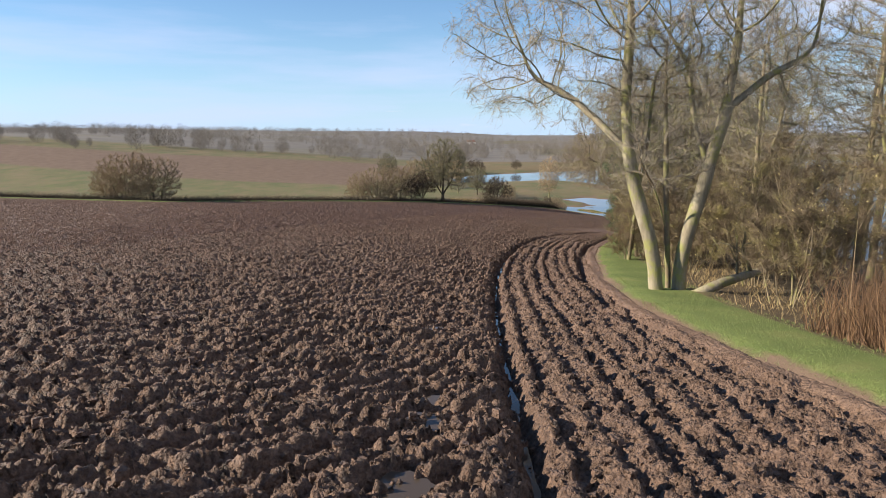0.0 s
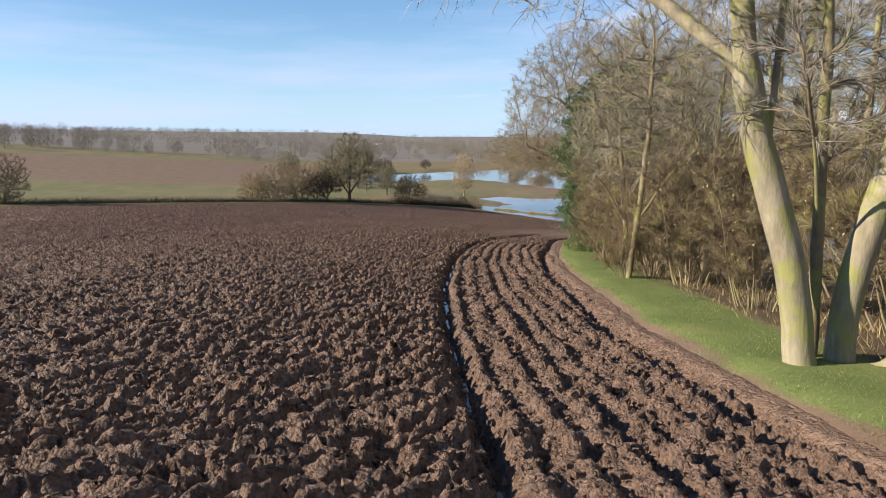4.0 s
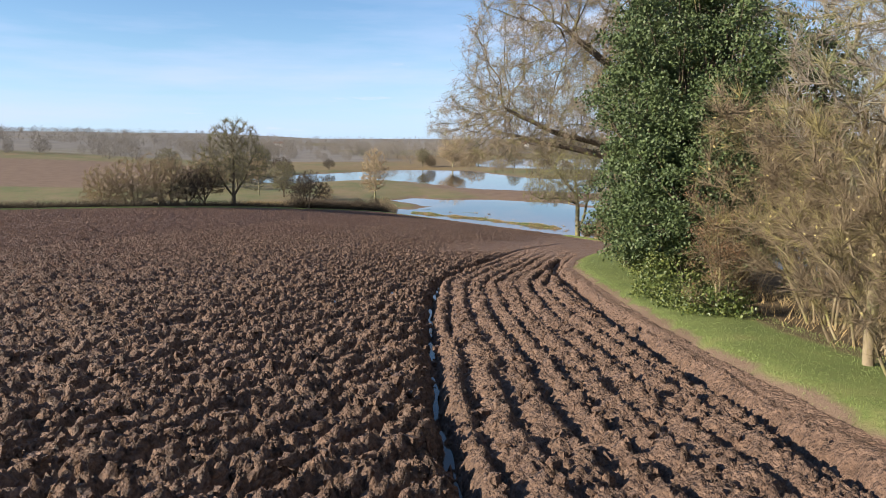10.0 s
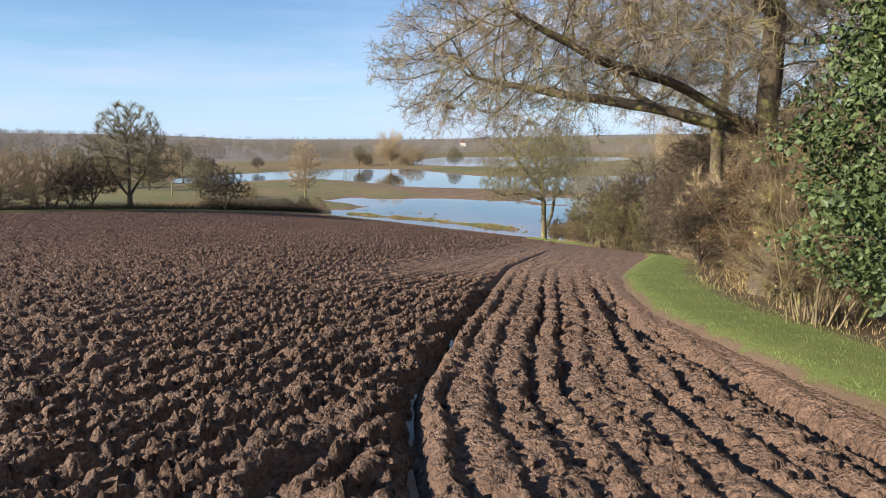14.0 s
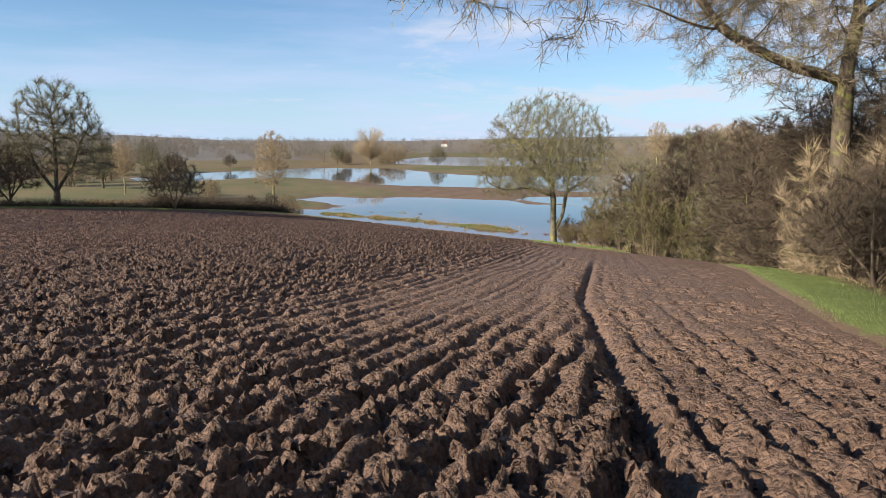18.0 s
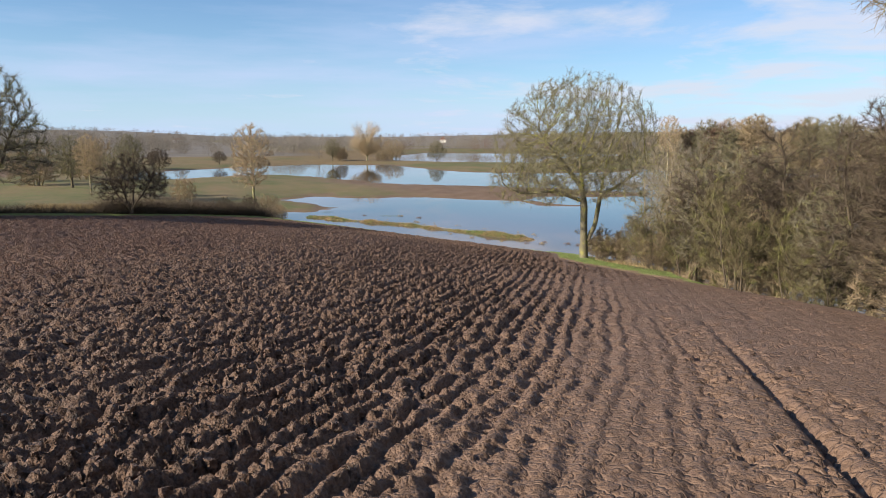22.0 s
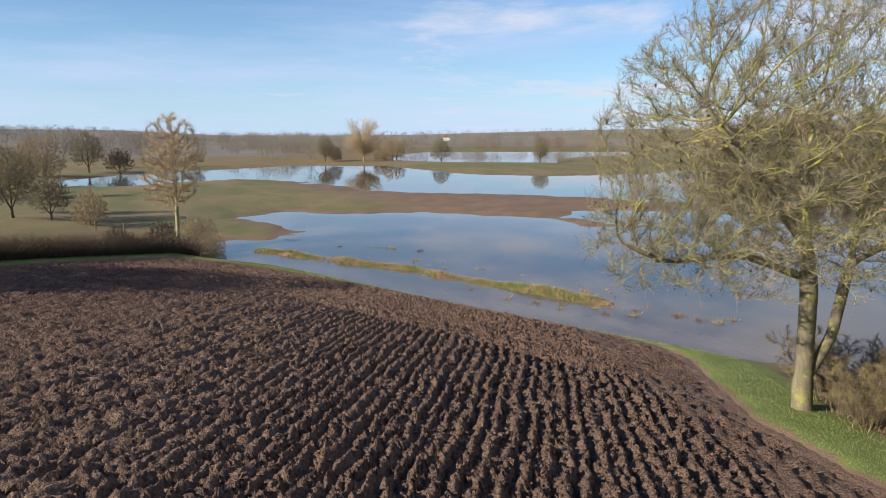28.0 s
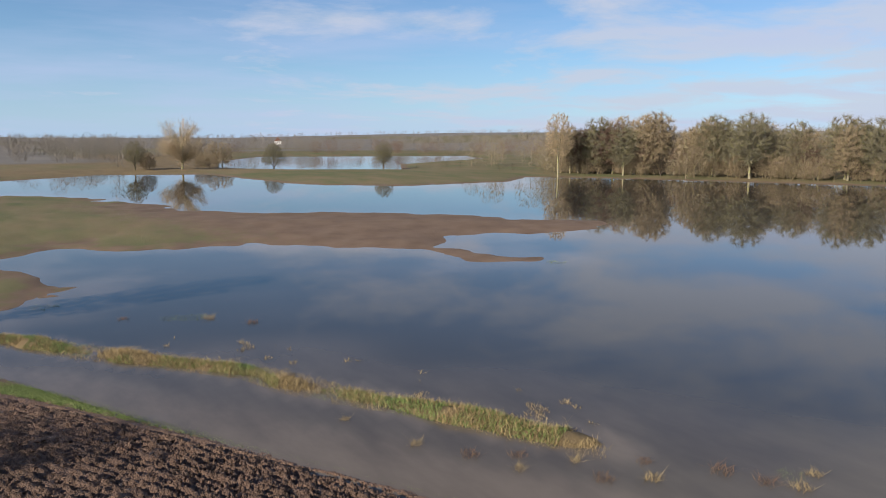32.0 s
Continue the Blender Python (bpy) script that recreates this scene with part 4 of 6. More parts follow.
def grown_tree(name, label, category, seed, base, stems, crown, count, step, r0, bark, boughs, twig_material, twig_count, twig_length, twig_radius,
               tip=0.009, up=0.05, droop=0.0, wander=0.16, spread=0.55, lift=0.2, thin=0.03, group="", leaves=0, leaf_size=0.06, leaf_mat=None, flat_twigs=False):
    """A bare tree whose branches fill the crown's ellipsoids (middle, radii, floor). stems: lines in the same coordinates; those that start on another grow from it."""
    rg = np.random.default_rng(seed)
    foot = np.array((base[0], base[1], float(height(np.array([base[0]]), np.array([base[1]]))[0]) if base != (0, 0) else 0.0))
    pos, par = grow(rg, stems, crown, count, step, up, wander)
    pos = pos - foot
    pos[0, 2] = min(pos[0, 2], -0.35)
    lines, rad = chains(pos, par, r0, tip)
    top = tagged(new(name), label, category, group)
    rest = []
    for pts, rr in lines:
        if pts[0][2] < 0.2 and rr[0] > 0.3 * r0:
            rr = rr.copy()
            rr[:3] *= (1.5, 1.22, 1.06)[:len(rr[:3])]
            part("trunk", tubes([(pts, rr)], 12), bark, top)
        elif rr[0] > 0.27 * r0 and len(pts) > 5:
            part("limb", tubes([(pts, rr)], 8), bark if rr[0] > 0.42 * r0 else boughs, top)
        else:
            rest.append((pts, rr))
    thick, fine = [l for l in rest if l[1][0] > 0.035], [l for l in rest if l[1][0] <= 0.035]
    v, f = tubes(thick + fine[:1], 5)
    w, g = tubes(fine, 3)
    tagged(part("crown", (np.concatenate([v, w]), np.concatenate([f, g + len(v)])), boughs, top, "bare boughs"), kind="stuff")
    ends = np.flatnonzero((rad < thin) & (par >= 0))
    pick = rg.choice(ends, twig_count)
    way = pos[pick] - pos[par[pick]]
    at = pos[pick] - way * rg.random((twig_count, 1))
    way = way / (np.linalg.norm(way, axis=1, keepdims=True) + 1e-9)
    if flat_twigs:
        ln = twig_length * rg.uniform(0.4, 1.3, (twig_count, 1))
        d = way + rg.normal(size=(twig_count, 3)) * spread + (0, 0, lift - droop)
        d /= np.linalg.norm(d, axis=1, keepdims=True)
        s = np.cross(d, rg.normal(size=(twig_count, 3)))
        s *= twig_radius / (np.linalg.norm(s, axis=1, keepdims=True) + 1e-9)
        data = np.stack([at - s, at + s, at + d * ln], 1).reshape(-1, 3), np.arange(3 * twig_count).reshape(-1, 3)
    else:
        data = sprays(rg, at, way, twig_length, twig_radius, lift, droop, spread)
    tagged(part("twig_spray", data, twig_material, top, "fine bare twigs", False), kind="stuff")
    if leaves:
        at = pos[rg.choice(ends, leaves)] + rg.normal(size=(leaves, 3)) * 0.15
        tagged(part("foliage", leaf_cards(rg, at, leaf_size), leaf_mat, top, "", False), kind="stuff")
    return stand(top, *base) if base != (0, 0) else top


# ---- the wood edge beside the start ----
ash = grown_tree("ash_tree", "bare ash tree with pale lichened trunk on the grass verge", "tree", 3, (6.75, 21.2),
                 [[(6.75, 21.2, 6.6), (6.5, 21.3, 8.5), (6.0, 21.45, 10.2), (5.7, 21.6, 11.5), (5.0, 22.3, 12.4), (4.2, 23.0, 13.2), (3.0, 23.4, 13.9)],
                  [(5.7, 21.6, 11.5), (5.6, 21.8, 13.2), (5.7, 21.9, 15.5)], [(6.0, 21.45, 10.2), (6.4, 21.9, 12.0), (6.6, 22.2, 14.0)]],
                 [(3.2, 22.6, 15.0, 3.3, 3.4, 3.3, 12.3), (5.8, 22.0, 17.5, 3.8, 3.8, 4.0, 12.0)], 1900, 0.30, 0.22, BARK_ASH, BARK_ASH, TWIG_ASH, 6500, 0.7, 0.0062,
                 tip=0.0065, up=0.04, droop=0.75, wander=0.2, spread=0.5, lift=0.1)
ash_second = grown_tree("ash_tree", "bare ash tree leaning beside its twin at the wood edge", "tree", 8, (7.45, 21.4),
                        [[(7.45, 21.4, 6.5), (7.42, 21.35, 8.0), (7.6, 21.3, 9.0), (8.1, 21.25, 11.0), (8.5, 21.2, 12.8), (8.8, 21.3, 15.0)], [(8.1, 21.25, 11.0), (7.6, 21.3, 12.4), (7.4, 21.4, 14.0)],
                         [(8.5, 21.2, 12.8), (9.8, 21.4, 13.8), (11.0, 21.6, 14.4)]],
                        [(8.6, 21.6, 17.0, 4.0, 3.8, 4.2, 12.0), (10.8, 21.4, 13.6, 2.4, 2.4, 1.8, 10.0)], 1800, 0.31, 0.21, BARK_ASH, BARK_ASH, TWIG_ASH, 5200, 0.7, 0.0062,
                        tip=0.0065, up=0.04, droop=0.6, wander=0.2, spread=0.5, lift=0.1)
oak = grown_tree("oak_tree", "huge bare oak spreading mossy limbs over the field", "tree", 21, (20.3, 61.6),
                 [[(20.3, 61.6, 1.8), (20.3, 61.6, 5.0), (20.1, 61.7, 7.0), (20.2, 61.7, 10.0), (19.9, 61.8, 13.0)], [(20.1, 61.7, 7.0), (17.6, 62.2, 8.3), (15.2, 62.4, 8.9), (13.0, 62.6, 9.9)],
                  [(20.1, 61.7, 7.0), (18.6, 64.2, 7.8), (16.8, 67.2, 8.4), (14.8, 69.4, 9.0)], [(20.2, 61.7, 10.0), (17.5, 61.0, 11.5), (15.0, 60.6, 13.0)]],
                 [(18.6, 62.4, 12.5, 7.4, 7.2, 7.0, 8.0), (13.6, 63.4, 9.4, 3.4, 4.6, 2.5, 6.8), (15.4, 68.0, 9.2, 4.6, 4.0, 2.7, 6.7)], 8000, 0.36, 0.37, BARK_OAK, BARK_OAK, TWIG_OAK, 46000, 0.55, 0.0068,
                 tip=0.0065, up=0.0, droop=0.35, wander=0.42, spread=0.7, lift=0.05)
bank_oak = grown_tree("oak_tree", "tall bare oak with one great crooked lichened limb on the bank", "tree", 52, (34.4, 78.8),
                      [[(34.4, 78.8, -3.5), (34.2, 78.7, 2.0), (33.9, 78.65, 7.6), (34.4, 78.7, 10.0), (34.6, 78.9, 13.5)], [(33.9, 78.65, 7.6), (31.6, 79.5, 8.2), (29.4, 80.4, 9.4), (28.2, 80.9, 11.0), (27.4, 81.3, 13.0)],
                       [(29.4, 80.4, 9.4), (27.5, 80.6, 9.7), (26.0, 81.0, 10.4)], [(34.4, 78.7, 10.0), (36.5, 78.0, 11.5), (38.5, 77.5, 13.0)]],
                      [(32.5, 79.6, 14.5, 7.5, 6.5, 5.5, 9.2), (27.8, 81.0, 11.4, 3.4, 3.2, 2.6, 8.4), (33.5, 79.6, 9.6, 6.0, 5.4, 3.0, 6.8)], 5200, 0.40, 0.36, BARK_OAK, BARK_OAK, TWIG_OAK, 27000, 0.65, 0.0085,
                      tip=0.007, up=0.0, droop=0.3, wander=0.3, spread=0.7, lift=0.1)
lichen_tree = grown_tree("field_maple", "round bare tree thick with yellow lichen at the flood edge", "tree", 14, (42.1, 112.7),
                         [[(42.1, 112.7, -4.4), (42.0, 112.7, -2.6), (41.9, 112.7, 0.0), (41.8, 112.8, 1.4), (41.5, 112.9, 4.0)], [(42.0, 112.7, -2.9), (42.7, 112.4, -1.4), (43.0, 112.3, 0.8), (43.4, 112.2, 3.4)],
                          [(41.9, 112.7, 0.4), (39.8, 113.4, 1.2), (37.6, 114.2, 1.0), (36.3, 114.6, 1.6)], [(43.0, 112.3, 0.8), (44.6, 111.6, 1.9), (46.0, 111.0, 3.0)], [(41.8, 112.8, 1.4), (40.2, 113.3, 3.4), (38.8, 113.8, 5.2)]],
                         [(41.4, 112.9, 3.6, 6.3, 6.2, 6.0, 0.4), (38.3, 113.9, 1.7, 3.4, 3.4, 2.0, -0.2)], 8000, 0.30, 0.31, BARK_LICHEN, LICHEN_BOUGH, TWIG_LICHEN, 34000, 0.5, 0.0066,
                         tip=0.0065, up=0.12, droop=0.0, wander=0.13, spread=0.5, lift=0.45, leaves=1500, leaf_size=0.11, leaf_mat=SEEDS)
wood_tree = grown_tree("woodland_tree", "slender bare woodland tree with mossy stem", "tree", 31, (0, 0),
                       [[(0, 0, -0.4), (0.1, 0.05, 3.0), (0.3, 0.1, 6.5), (0.5, 0.2, 10.0)], [(0.2, 0.08, 4.5), (-0.7, 0.5, 6.5), (-1.0, 0.8, 9.0)]],
                       [(0.1, 0.2, 8.6, 2.7, 2.6, 4.6, 3.6), (-0.2, 0.1, 5.0, 2.2, 2.2, 2.4, 2.6)], 1700, 0.32, 0.14, BARK_HAZEL, BARK_HAZEL, TWIG_GREY, 11000, 0.6, 0.0055,
                       tip=0.006, up=0.14, wander=0.13, lift=0.3, flat_twigs=True)
stand(wood_tree, 14.2, 41.2, 0)
shade_tree = grown_tree("woodland_tree", "dark bare tree with lichened boughs on the shaded bank", "tree", 33, (0, 0),
                        [[(0, 0, -0.4), (-0.1, 0.1, 2.5), (0.1, 0.2, 5.5), (0.2, 0.1, 9.0)], [(-0.1, 0.1, 2.3), (-1.0, 0.5, 4.5), (-1.5, 0.8, 7.0)], [(0, 0.1, 2.6), (1.0, -0.4, 4.6), (1.5, -0.6, 6.5)]],
                        [(0, 0.1, 7.4, 2.8, 2.7, 3.8, 2.2), (-0.4, 0.1, 4.4, 2.9, 2.8, 2.2, 1.4)], 1500, 0.34, 0.17, BARK_OAK, BARK_OAK, TWIG_DARK, 15000, 0.55, 0.009,
                        tip=0.008, up=0.12, wander=0.24, lift=0.3, flat_twigs=True)
stand(shade_tree, 38.4, 82.2, 0, 0.9)
for px, py, turn, size in ((36.4, 78.6, 80, 0.95), (40.3, 85.6, 170, 0.85), (34.6, 75.2, 250, 0.9), (31.6, 71.2, 20, 0.75), (42.2, 90.4, 310, 0.8), (29.4, 69.4, 120, 0.7), (43.6, 97.2, 40, 0.72)):
    plant(shade_tree, px, py, turn, size)
pale_tree = grown_tree("woodland_tree", "slim pale-barked young tree at the wood edge", "tree", 37, (0, 0),
                       [[(0, 0, -0.4), (-0.3, 0.1, 2.0), (-0.55, 0.2, 4.5), (-0.6, 0.3, 7.0)], [(-0.3, 0.1, 2.0), (-1.2, 0.3, 3.4), (-2.2, 0.6, 4.4)]],
                       [(-0.7, 0.2, 6.0, 2.1, 2.0, 3.0, 2.6)], 900, 0.27, 0.09, BARK_HAZEL, BARK_HAZEL, TWIG_GREY, 9000, 0.5, 0.006, tip=0.006, up=0.08, wander=0.22, lift=0.2, flat_twigs=True)
stand(pale_tree, 10.3, 36.1, 20)
for px, py, turn, size in ((7.25, 21.75, 60, 1.0), (9.0, 33.4, 140, 1.05), (11.3, 41.6, 250, 0.9)):
    plant(pale_tree, px, py, turn, size)
hazel = tree_thing("hazel_bush", "many-stemmed bare hazel bush with brown twigs", "bush", 41, 4.2, 0.035, HAZEL, BARK_HAZEL, TWIG_HAZEL, 22000, 0.42, 0.0042, (0, 0), 0.1, 0.15, (5, 4, 3, 3), 11,
                   "hazel bushes along the wood", 420, 0.06, CATKIN)
stand(hazel, 11.6, 40.8, 0)
thorn = tree_thing("thorn_bush", "dark dense bare hawthorn bush", "bush", 43, 4.6, 0.06, THORN, TWIG_DARK, TWIG_DARK, 7000, 0.45, 0.007, (0, 0), 0.0, 0.1, (6, 5, 4, 3), 5)
stand(thorn, 28.9, 71.4, 0, 0.8)
sallow = tree_thing("sallow_bush", "olive many-stemmed sallow bush at the water's edge", "bush", 47, 5.2, 0.06, HAZEL, BARK_OAK, TWIG_OLIVE, 16000, 0.42, 0.006, (0, 0), 0.0, 0.3, (6, 5, 4, 3), 9)
stand(sallow, 39.0, 95.2, 0)
beech = tree_thing("beech_bush", "young beech holding its copper-brown dead leaves", "bush", 49, 4.4, 0.05, HAZEL, BARK_HAZEL, TWIG_HAZEL, 4000, 0.5, 0.006, (0, 0), 0.1, 0.1, (6, 5, 4, 3), 6,
                   "copper-leaved bushes at the wood edge", 6500, 0.055, LEAF_DEAD)
stand(beech, 18.9, 59.4, 0)
brown_bush = grown_tree("hedge_bush", "round bare brown bush on the field hedge", "bush", 71, (0, 0),
                        [[(0.9 * math.cos(a) * r, 0.9 * math.sin(a) * r, -0.3), (1.4 * math.cos(a) * r, 1.4 * math.sin(a) * r, 1.2), (2.2 * math.cos(a) * r, 2.2 * math.sin(a) * r, 3.2)] for a, r in ((0, 0.3), (1.3, 1), (2.5, 0.9), (3.8, 1), (5.1, 0.9))],
                        [(-1.2, 0, 3.6, 3.2, 3.6, 3.6, 0.1), (1.5, 0.3, 3.9, 3.0, 3.4, 3.8, 0.1), (0, 0, 2.0, 4.3, 4.0, 2.0, 0.1)], 1500, 0.42, 0.11, BARK_HAZEL, BARK_HAZEL, TWIG_SHORE, 20000, 0.7, 0.012, tip=0.009, up=0.15, wander=0.2, lift=0.4, thin=0.06, flat_twigs=True)
stand(brown_bush, -48.8, 104.6)
dark_bush = grown_tree("hawthorn", "dark bare hawthorn standing on the hedge line", "bush", 72, (0, 0),
                       [[(0, 0, -0.3), (0.3, 0.1, 1.2), (0.5, 0.2, 3.6)], [(0.1, 0, 0.5), (-0.9, 0.3, 1.8), (-1.6, 0.4, 3.2)], [(0.2, 0, 0.8), (1.3, -0.4, 2.2), (2.0, -0.6, 3.4)], [(0, 0, 0.4), (-0.3, -0.9, 2.0), (-0.6, -1.5, 3.2)]],
                       [(0.4, 0.2, 4.1, 2.4, 2.4, 2.2, 0.9), (-1.3, 0.0, 3.0, 2.2, 2.2, 2.2, 0.4), (1.7, -0.5, 3.0, 1.9, 2.0, 1.9, 0.5)], 1200, 0.32, 0.17, TWIG_DARK, TWIG_DARK, TWIG_DARK, 13000, 0.55, 0.010, tip=0.009, up=0.06, wander=0.28, lift=0.25, thin=0.05, flat_twigs=True)
stand(dark_bush, 10.6, 144.2)
round_tree = grown_tree("field_tree", "rounded bare olive tree on the hedge line", "tree", 73, (0, 0),
                        [[(0, 0, -0.4), (0.1, 0, 1.5), (0.2, 0.1, 4.5), (0.2, 0.1, 7.5)], [(0.1, 0, 1.3), (-1.4, 0.5, 3.6), (-2.2, 0.8, 6.0)], [(0.1, 0, 1.5), (1.6, -0.5, 3.8), (2.4, -0.6, 6.0)]],
                        [(0.4, 0, 7.2, 3.9, 4.2, 4.4, 2.0), (-2.2, 0.6, 5.2, 3.1, 3.0, 3.4, 1.2), (2.6, -0.8, 5.0, 2.9, 3.0, 3.0, 1.0)], 2300, 0.42, 0.28, BARK_OAK, BARK_OAK, TWIG_LICHEN, 22000, 0.75, 0.014, tip=0.010, up=0.08, wander=0.22, lift=0.3, thin=0.06, flat_twigs=True)
stand(round_tree, -0.6, 138.8, 0, 1.12)
poplar = grown_tree("poplar_tree", "feathery pale bare poplar beside the flood", "tree", 74, (0, 0),
                    [[(0, 0, -0.4), (0.1, 0, 2.2), (0.1, 0.1, 4.4)], [(0.1, 0.05, 3.6), (-0.6, 0.3, 5.6), (-1.0, 0.4, 8.6)], [(0.1, 0.05, 3.8), (0.7, -0.2, 5.8), (1.1, -0.4, 8.4)], [(0.1, 0.1, 4.4), (0.0, 0.6, 6.6), (0.1, 0.8, 9.4)], [(0.1, 0.1, 4.2), (0.2, -0.7, 6.4), (0.3, -1.0, 9.0)]],
                    [(0, 0, 8.2, 2.8, 2.8, 3.9, 3.6), (-0.3, 0, 5.8, 2.6, 2.6, 2.4, 3.0)], 1300, 0.38, 0.17, BARK_ASH, BARK_ASH, TWIG_PALE, 24000, 0.65, 0.0075, tip=0.007, up=0.32, wander=0.14, lift=0.6, thin=0.05, flat_twigs=True)
stand(poplar, 24.8, 164.2)
willow = feather("willow_tree", "broad pale feathery willow on the far bank", "tree", 75, 13.0, 10.0, 1.6, 5200, 0.06, BARK_ASH, TWIG_PALE)
stand(willow, 93.4, 346, 0, 1.25)
def shore_tree(label, seed, h, w, bark, twig):
    return grown_tree("shore_tree", label, "tree", seed, (0, 0),
                      [[(0, 0, -0.4), (0.1, 0.1, 0.18 * h), (0.1, 0.1, 0.32 * h)], [(0.1, 0.1, 0.2 * h), (-0.10 * h, 0.3, 0.45 * h), (-0.15 * h, 0.4, 0.75 * h)], [(0.1, 0.1, 0.2 * h), (0.10 * h, -0.4, 0.42 * h), (0.16 * h, -0.6, 0.70 * h)], [(0.1, 0.1, 0.32 * h), (0.3, 0.06 * h, 0.6 * h), (0.3, 0.07 * h, 0.85 * h)], [(0.1, 0.1, 0.3 * h), (0.0, -0.08 * h, 0.55 * h), (-0.02 * h, -0.10 * h, 0.8 * h)]],
                      [(0, 0, 0.64 * h, 0.46 * w, 0.42 * w, 0.35 * h, 0.15 * h), (-0.22 * w, 0, 0.50 * h, 0.34 * w, 0.36 * w, 0.36 * h, 0.05 * h), (0.24 * w, 0, 0.46 * h, 0.34 * w, 0.36 * w, 0.36 * h, 0.05 * h)],
                      1300, 0.70, 0.28, bark, bark, twig, 30000, 1.5, 0.013, tip=0.016, up=0.30, wander=0.16, lift=0.9, thin=0.12, group="trees on the far shore", flat_twigs=True)


tall_brown = shore_tree("tall bare brown tree on the far shore", 76, 17.5, 12.0, BARK_ASH, TWIG_SHORE)
stand(tall_brown, 190, 236)
tall_olive = shore_tree("tall bare olive tree on the far shore", 77, 16.5, 12.5, BARK_ASH, TWIG_LICHEN)
stand(tall_olive, 196, 212)
tall_red = shore_tree("reddish bare alder on the far shore", 78, 14.5, 12.0, BARK_OAK, TWIG_RED)
stand(tall_red, 184, 246)

rw = random.Random(5)
# trees and bushes inside the wood
for x, y, size in ((12.4, 27.5, 0.85), (17.0, 27.0, 1.0), (20.0, 33.0, 1.2), (15.5, 34.5, 1.0), (13.2, 36.2, 0.8), (18.5, 39.5, 1.1), (22.0, 45.0, 1.2), (18.2, 47.2, 1.0),
                   (21.0, 22.0, 1.2), (25.0, 30.0, 1.2), (24.0, 39.0, 1.1), (21.5, 53.0, 1.0), (37.5, 83.0, 0.95), (40.0, 89.0, 0.85), (35.5, 73.5, 1.0), (32.1, 68.1, 0.95), (41.6, 95.0, 0.8), (20.5, 58.5, 0.9), (25.5, 62.0, 1.0), (30.1, 65.6, 0.85), (35.9, 81.2, 0.62), (36.9, 79.0, 0.5), (37.7, 86.1, 0.8),
                   (39.9, 87.6, 0.9), (41.7, 92.1, 0.75), (41.0, 95.8, 0.72), (42.8, 99.9, 0.68), (40.6, 99.8, 0.62)):
    plant(wood_tree if y < 60 else shade_tree, x, y, rw.uniform(0, 360), size * rw.uniform(0.92, 1.08))
for x, y, size in ((9.6, 27.0, 1.0), (11.0, 24.0, 1.1), (10.2, 31.5, 0.9), (12.5, 33.2, 1.2), (11.2, 36.3, 0.95), (13.0, 43.2, 1.15), (12.4, 38.6, 1.1), (14.6, 45.6, 1.2), (13.9, 28.8, 1.3), (17.0, 57.2, 0.85),
                   (18.0, 57.6, 1.0), (25.7, 65.3, 0.95), (28.1, 67.7, 0.9), (31.1, 72.1, 0.9), (17.5, 31.5, 1.3), (9.8, 19.0, 0.9), (13.2, 17.5, 1.2), (11.5, 13.5, 1.1), (10.2, 34.0, 0.8),
                   (35.9, 77.7, 0.7), (32.1, 73.9, 0.9), (37.8, 83.1, 0.8), (40.2, 102.6, 0.5), (43.4, 110.6, 0.5), (44.2, 108.4, 0.6), (43.1, 112.2, 0.5), (43.9, 113.6, 0.55), (42.6, 111.0, 0.42), (44.6, 111.6, 0.6)):
    plant(thorn if 60 < y < 76 else hazel, x, y, rw.uniform(0, 360), size * rw.uniform(0.92, 1.08))
for x, y, size in ((42.2, 101.0, 0.8), (40.0, 92.6, 0.9), (38.8, 89.8, 0.75), (40.9, 97.6, 0.7), (42.4, 103.2, 0.5), (45.6, 113.2, 0.4)):
    plant(sallow, x, y, rw.uniform(0, 360), size)
for x, y, size in ((32.7, 76.9, 0.9), (35.3, 82.1, 1.0), (36.4, 79.6, 1.2), (27.6, 67.9, 0.8), (38.2, 83.6, 1.0), (31.3, 69.7, 1.1), (43.0, 111.6, 0.35), (41.4, 104.6, 0.4)):
    plant(thorn, x, y, rw.uniform(0, 360), size, "dark tangled thorn bush in the wood's shade")


for x, y, size in ((20.9, 61.7, 1.0), (22.9, 63.7, 1.05), (24.6, 65.2, 0.95), (26.3, 66.9, 0.9), (17.8, 57.2, 0.8), (8.9, 33.5, 0.5), (12.6, 46.8, 0.7)):
    plant(beech, x, y, rw.uniform(0, 360), size * rw.uniform(0.92, 1.08))
for x, y, size in ((27.5, 68.7, 1.0), (29.3, 72.1, 0.9), (31.7, 74.5, 1.0), (26.7, 66.5, 1.05), (33.5, 76.1, 0.9), (30.6, 71.1, 1.1), (24.5, 63.5, 1.1)):
    plant(thorn, x, y, rw.uniform(0, 360), size, "dark tangled thorn bush in the wood's shade")


for x, y, size in ((37.0, 81.2, 1.9), (39.5, 83.6, 1.7), (36.4, 78.4, 2.0), (41.5, 86.8, 1.5), (33.6, 74.6, 1.8), (38.8, 79.6, 2.0)):
    plant(thorn, x, y, rw.uniform(0, 360), size, "tall dark thorn tree on the shaded bank")
for x, y, size in ((41.5, 103.5, 0.62), (42.4, 106.2, 0.58), (41.0, 100.6, 0.66)):
    plant(wood_tree, x, y, rw.uniform(0, 360), size)
for x, y, size in ((41.4, 104.4, 0.8), (40.6, 100.4, 0.95), (43.2, 107.6, 0.6)):
    plant(sallow, x, y, rw.uniform(0, 360), size)


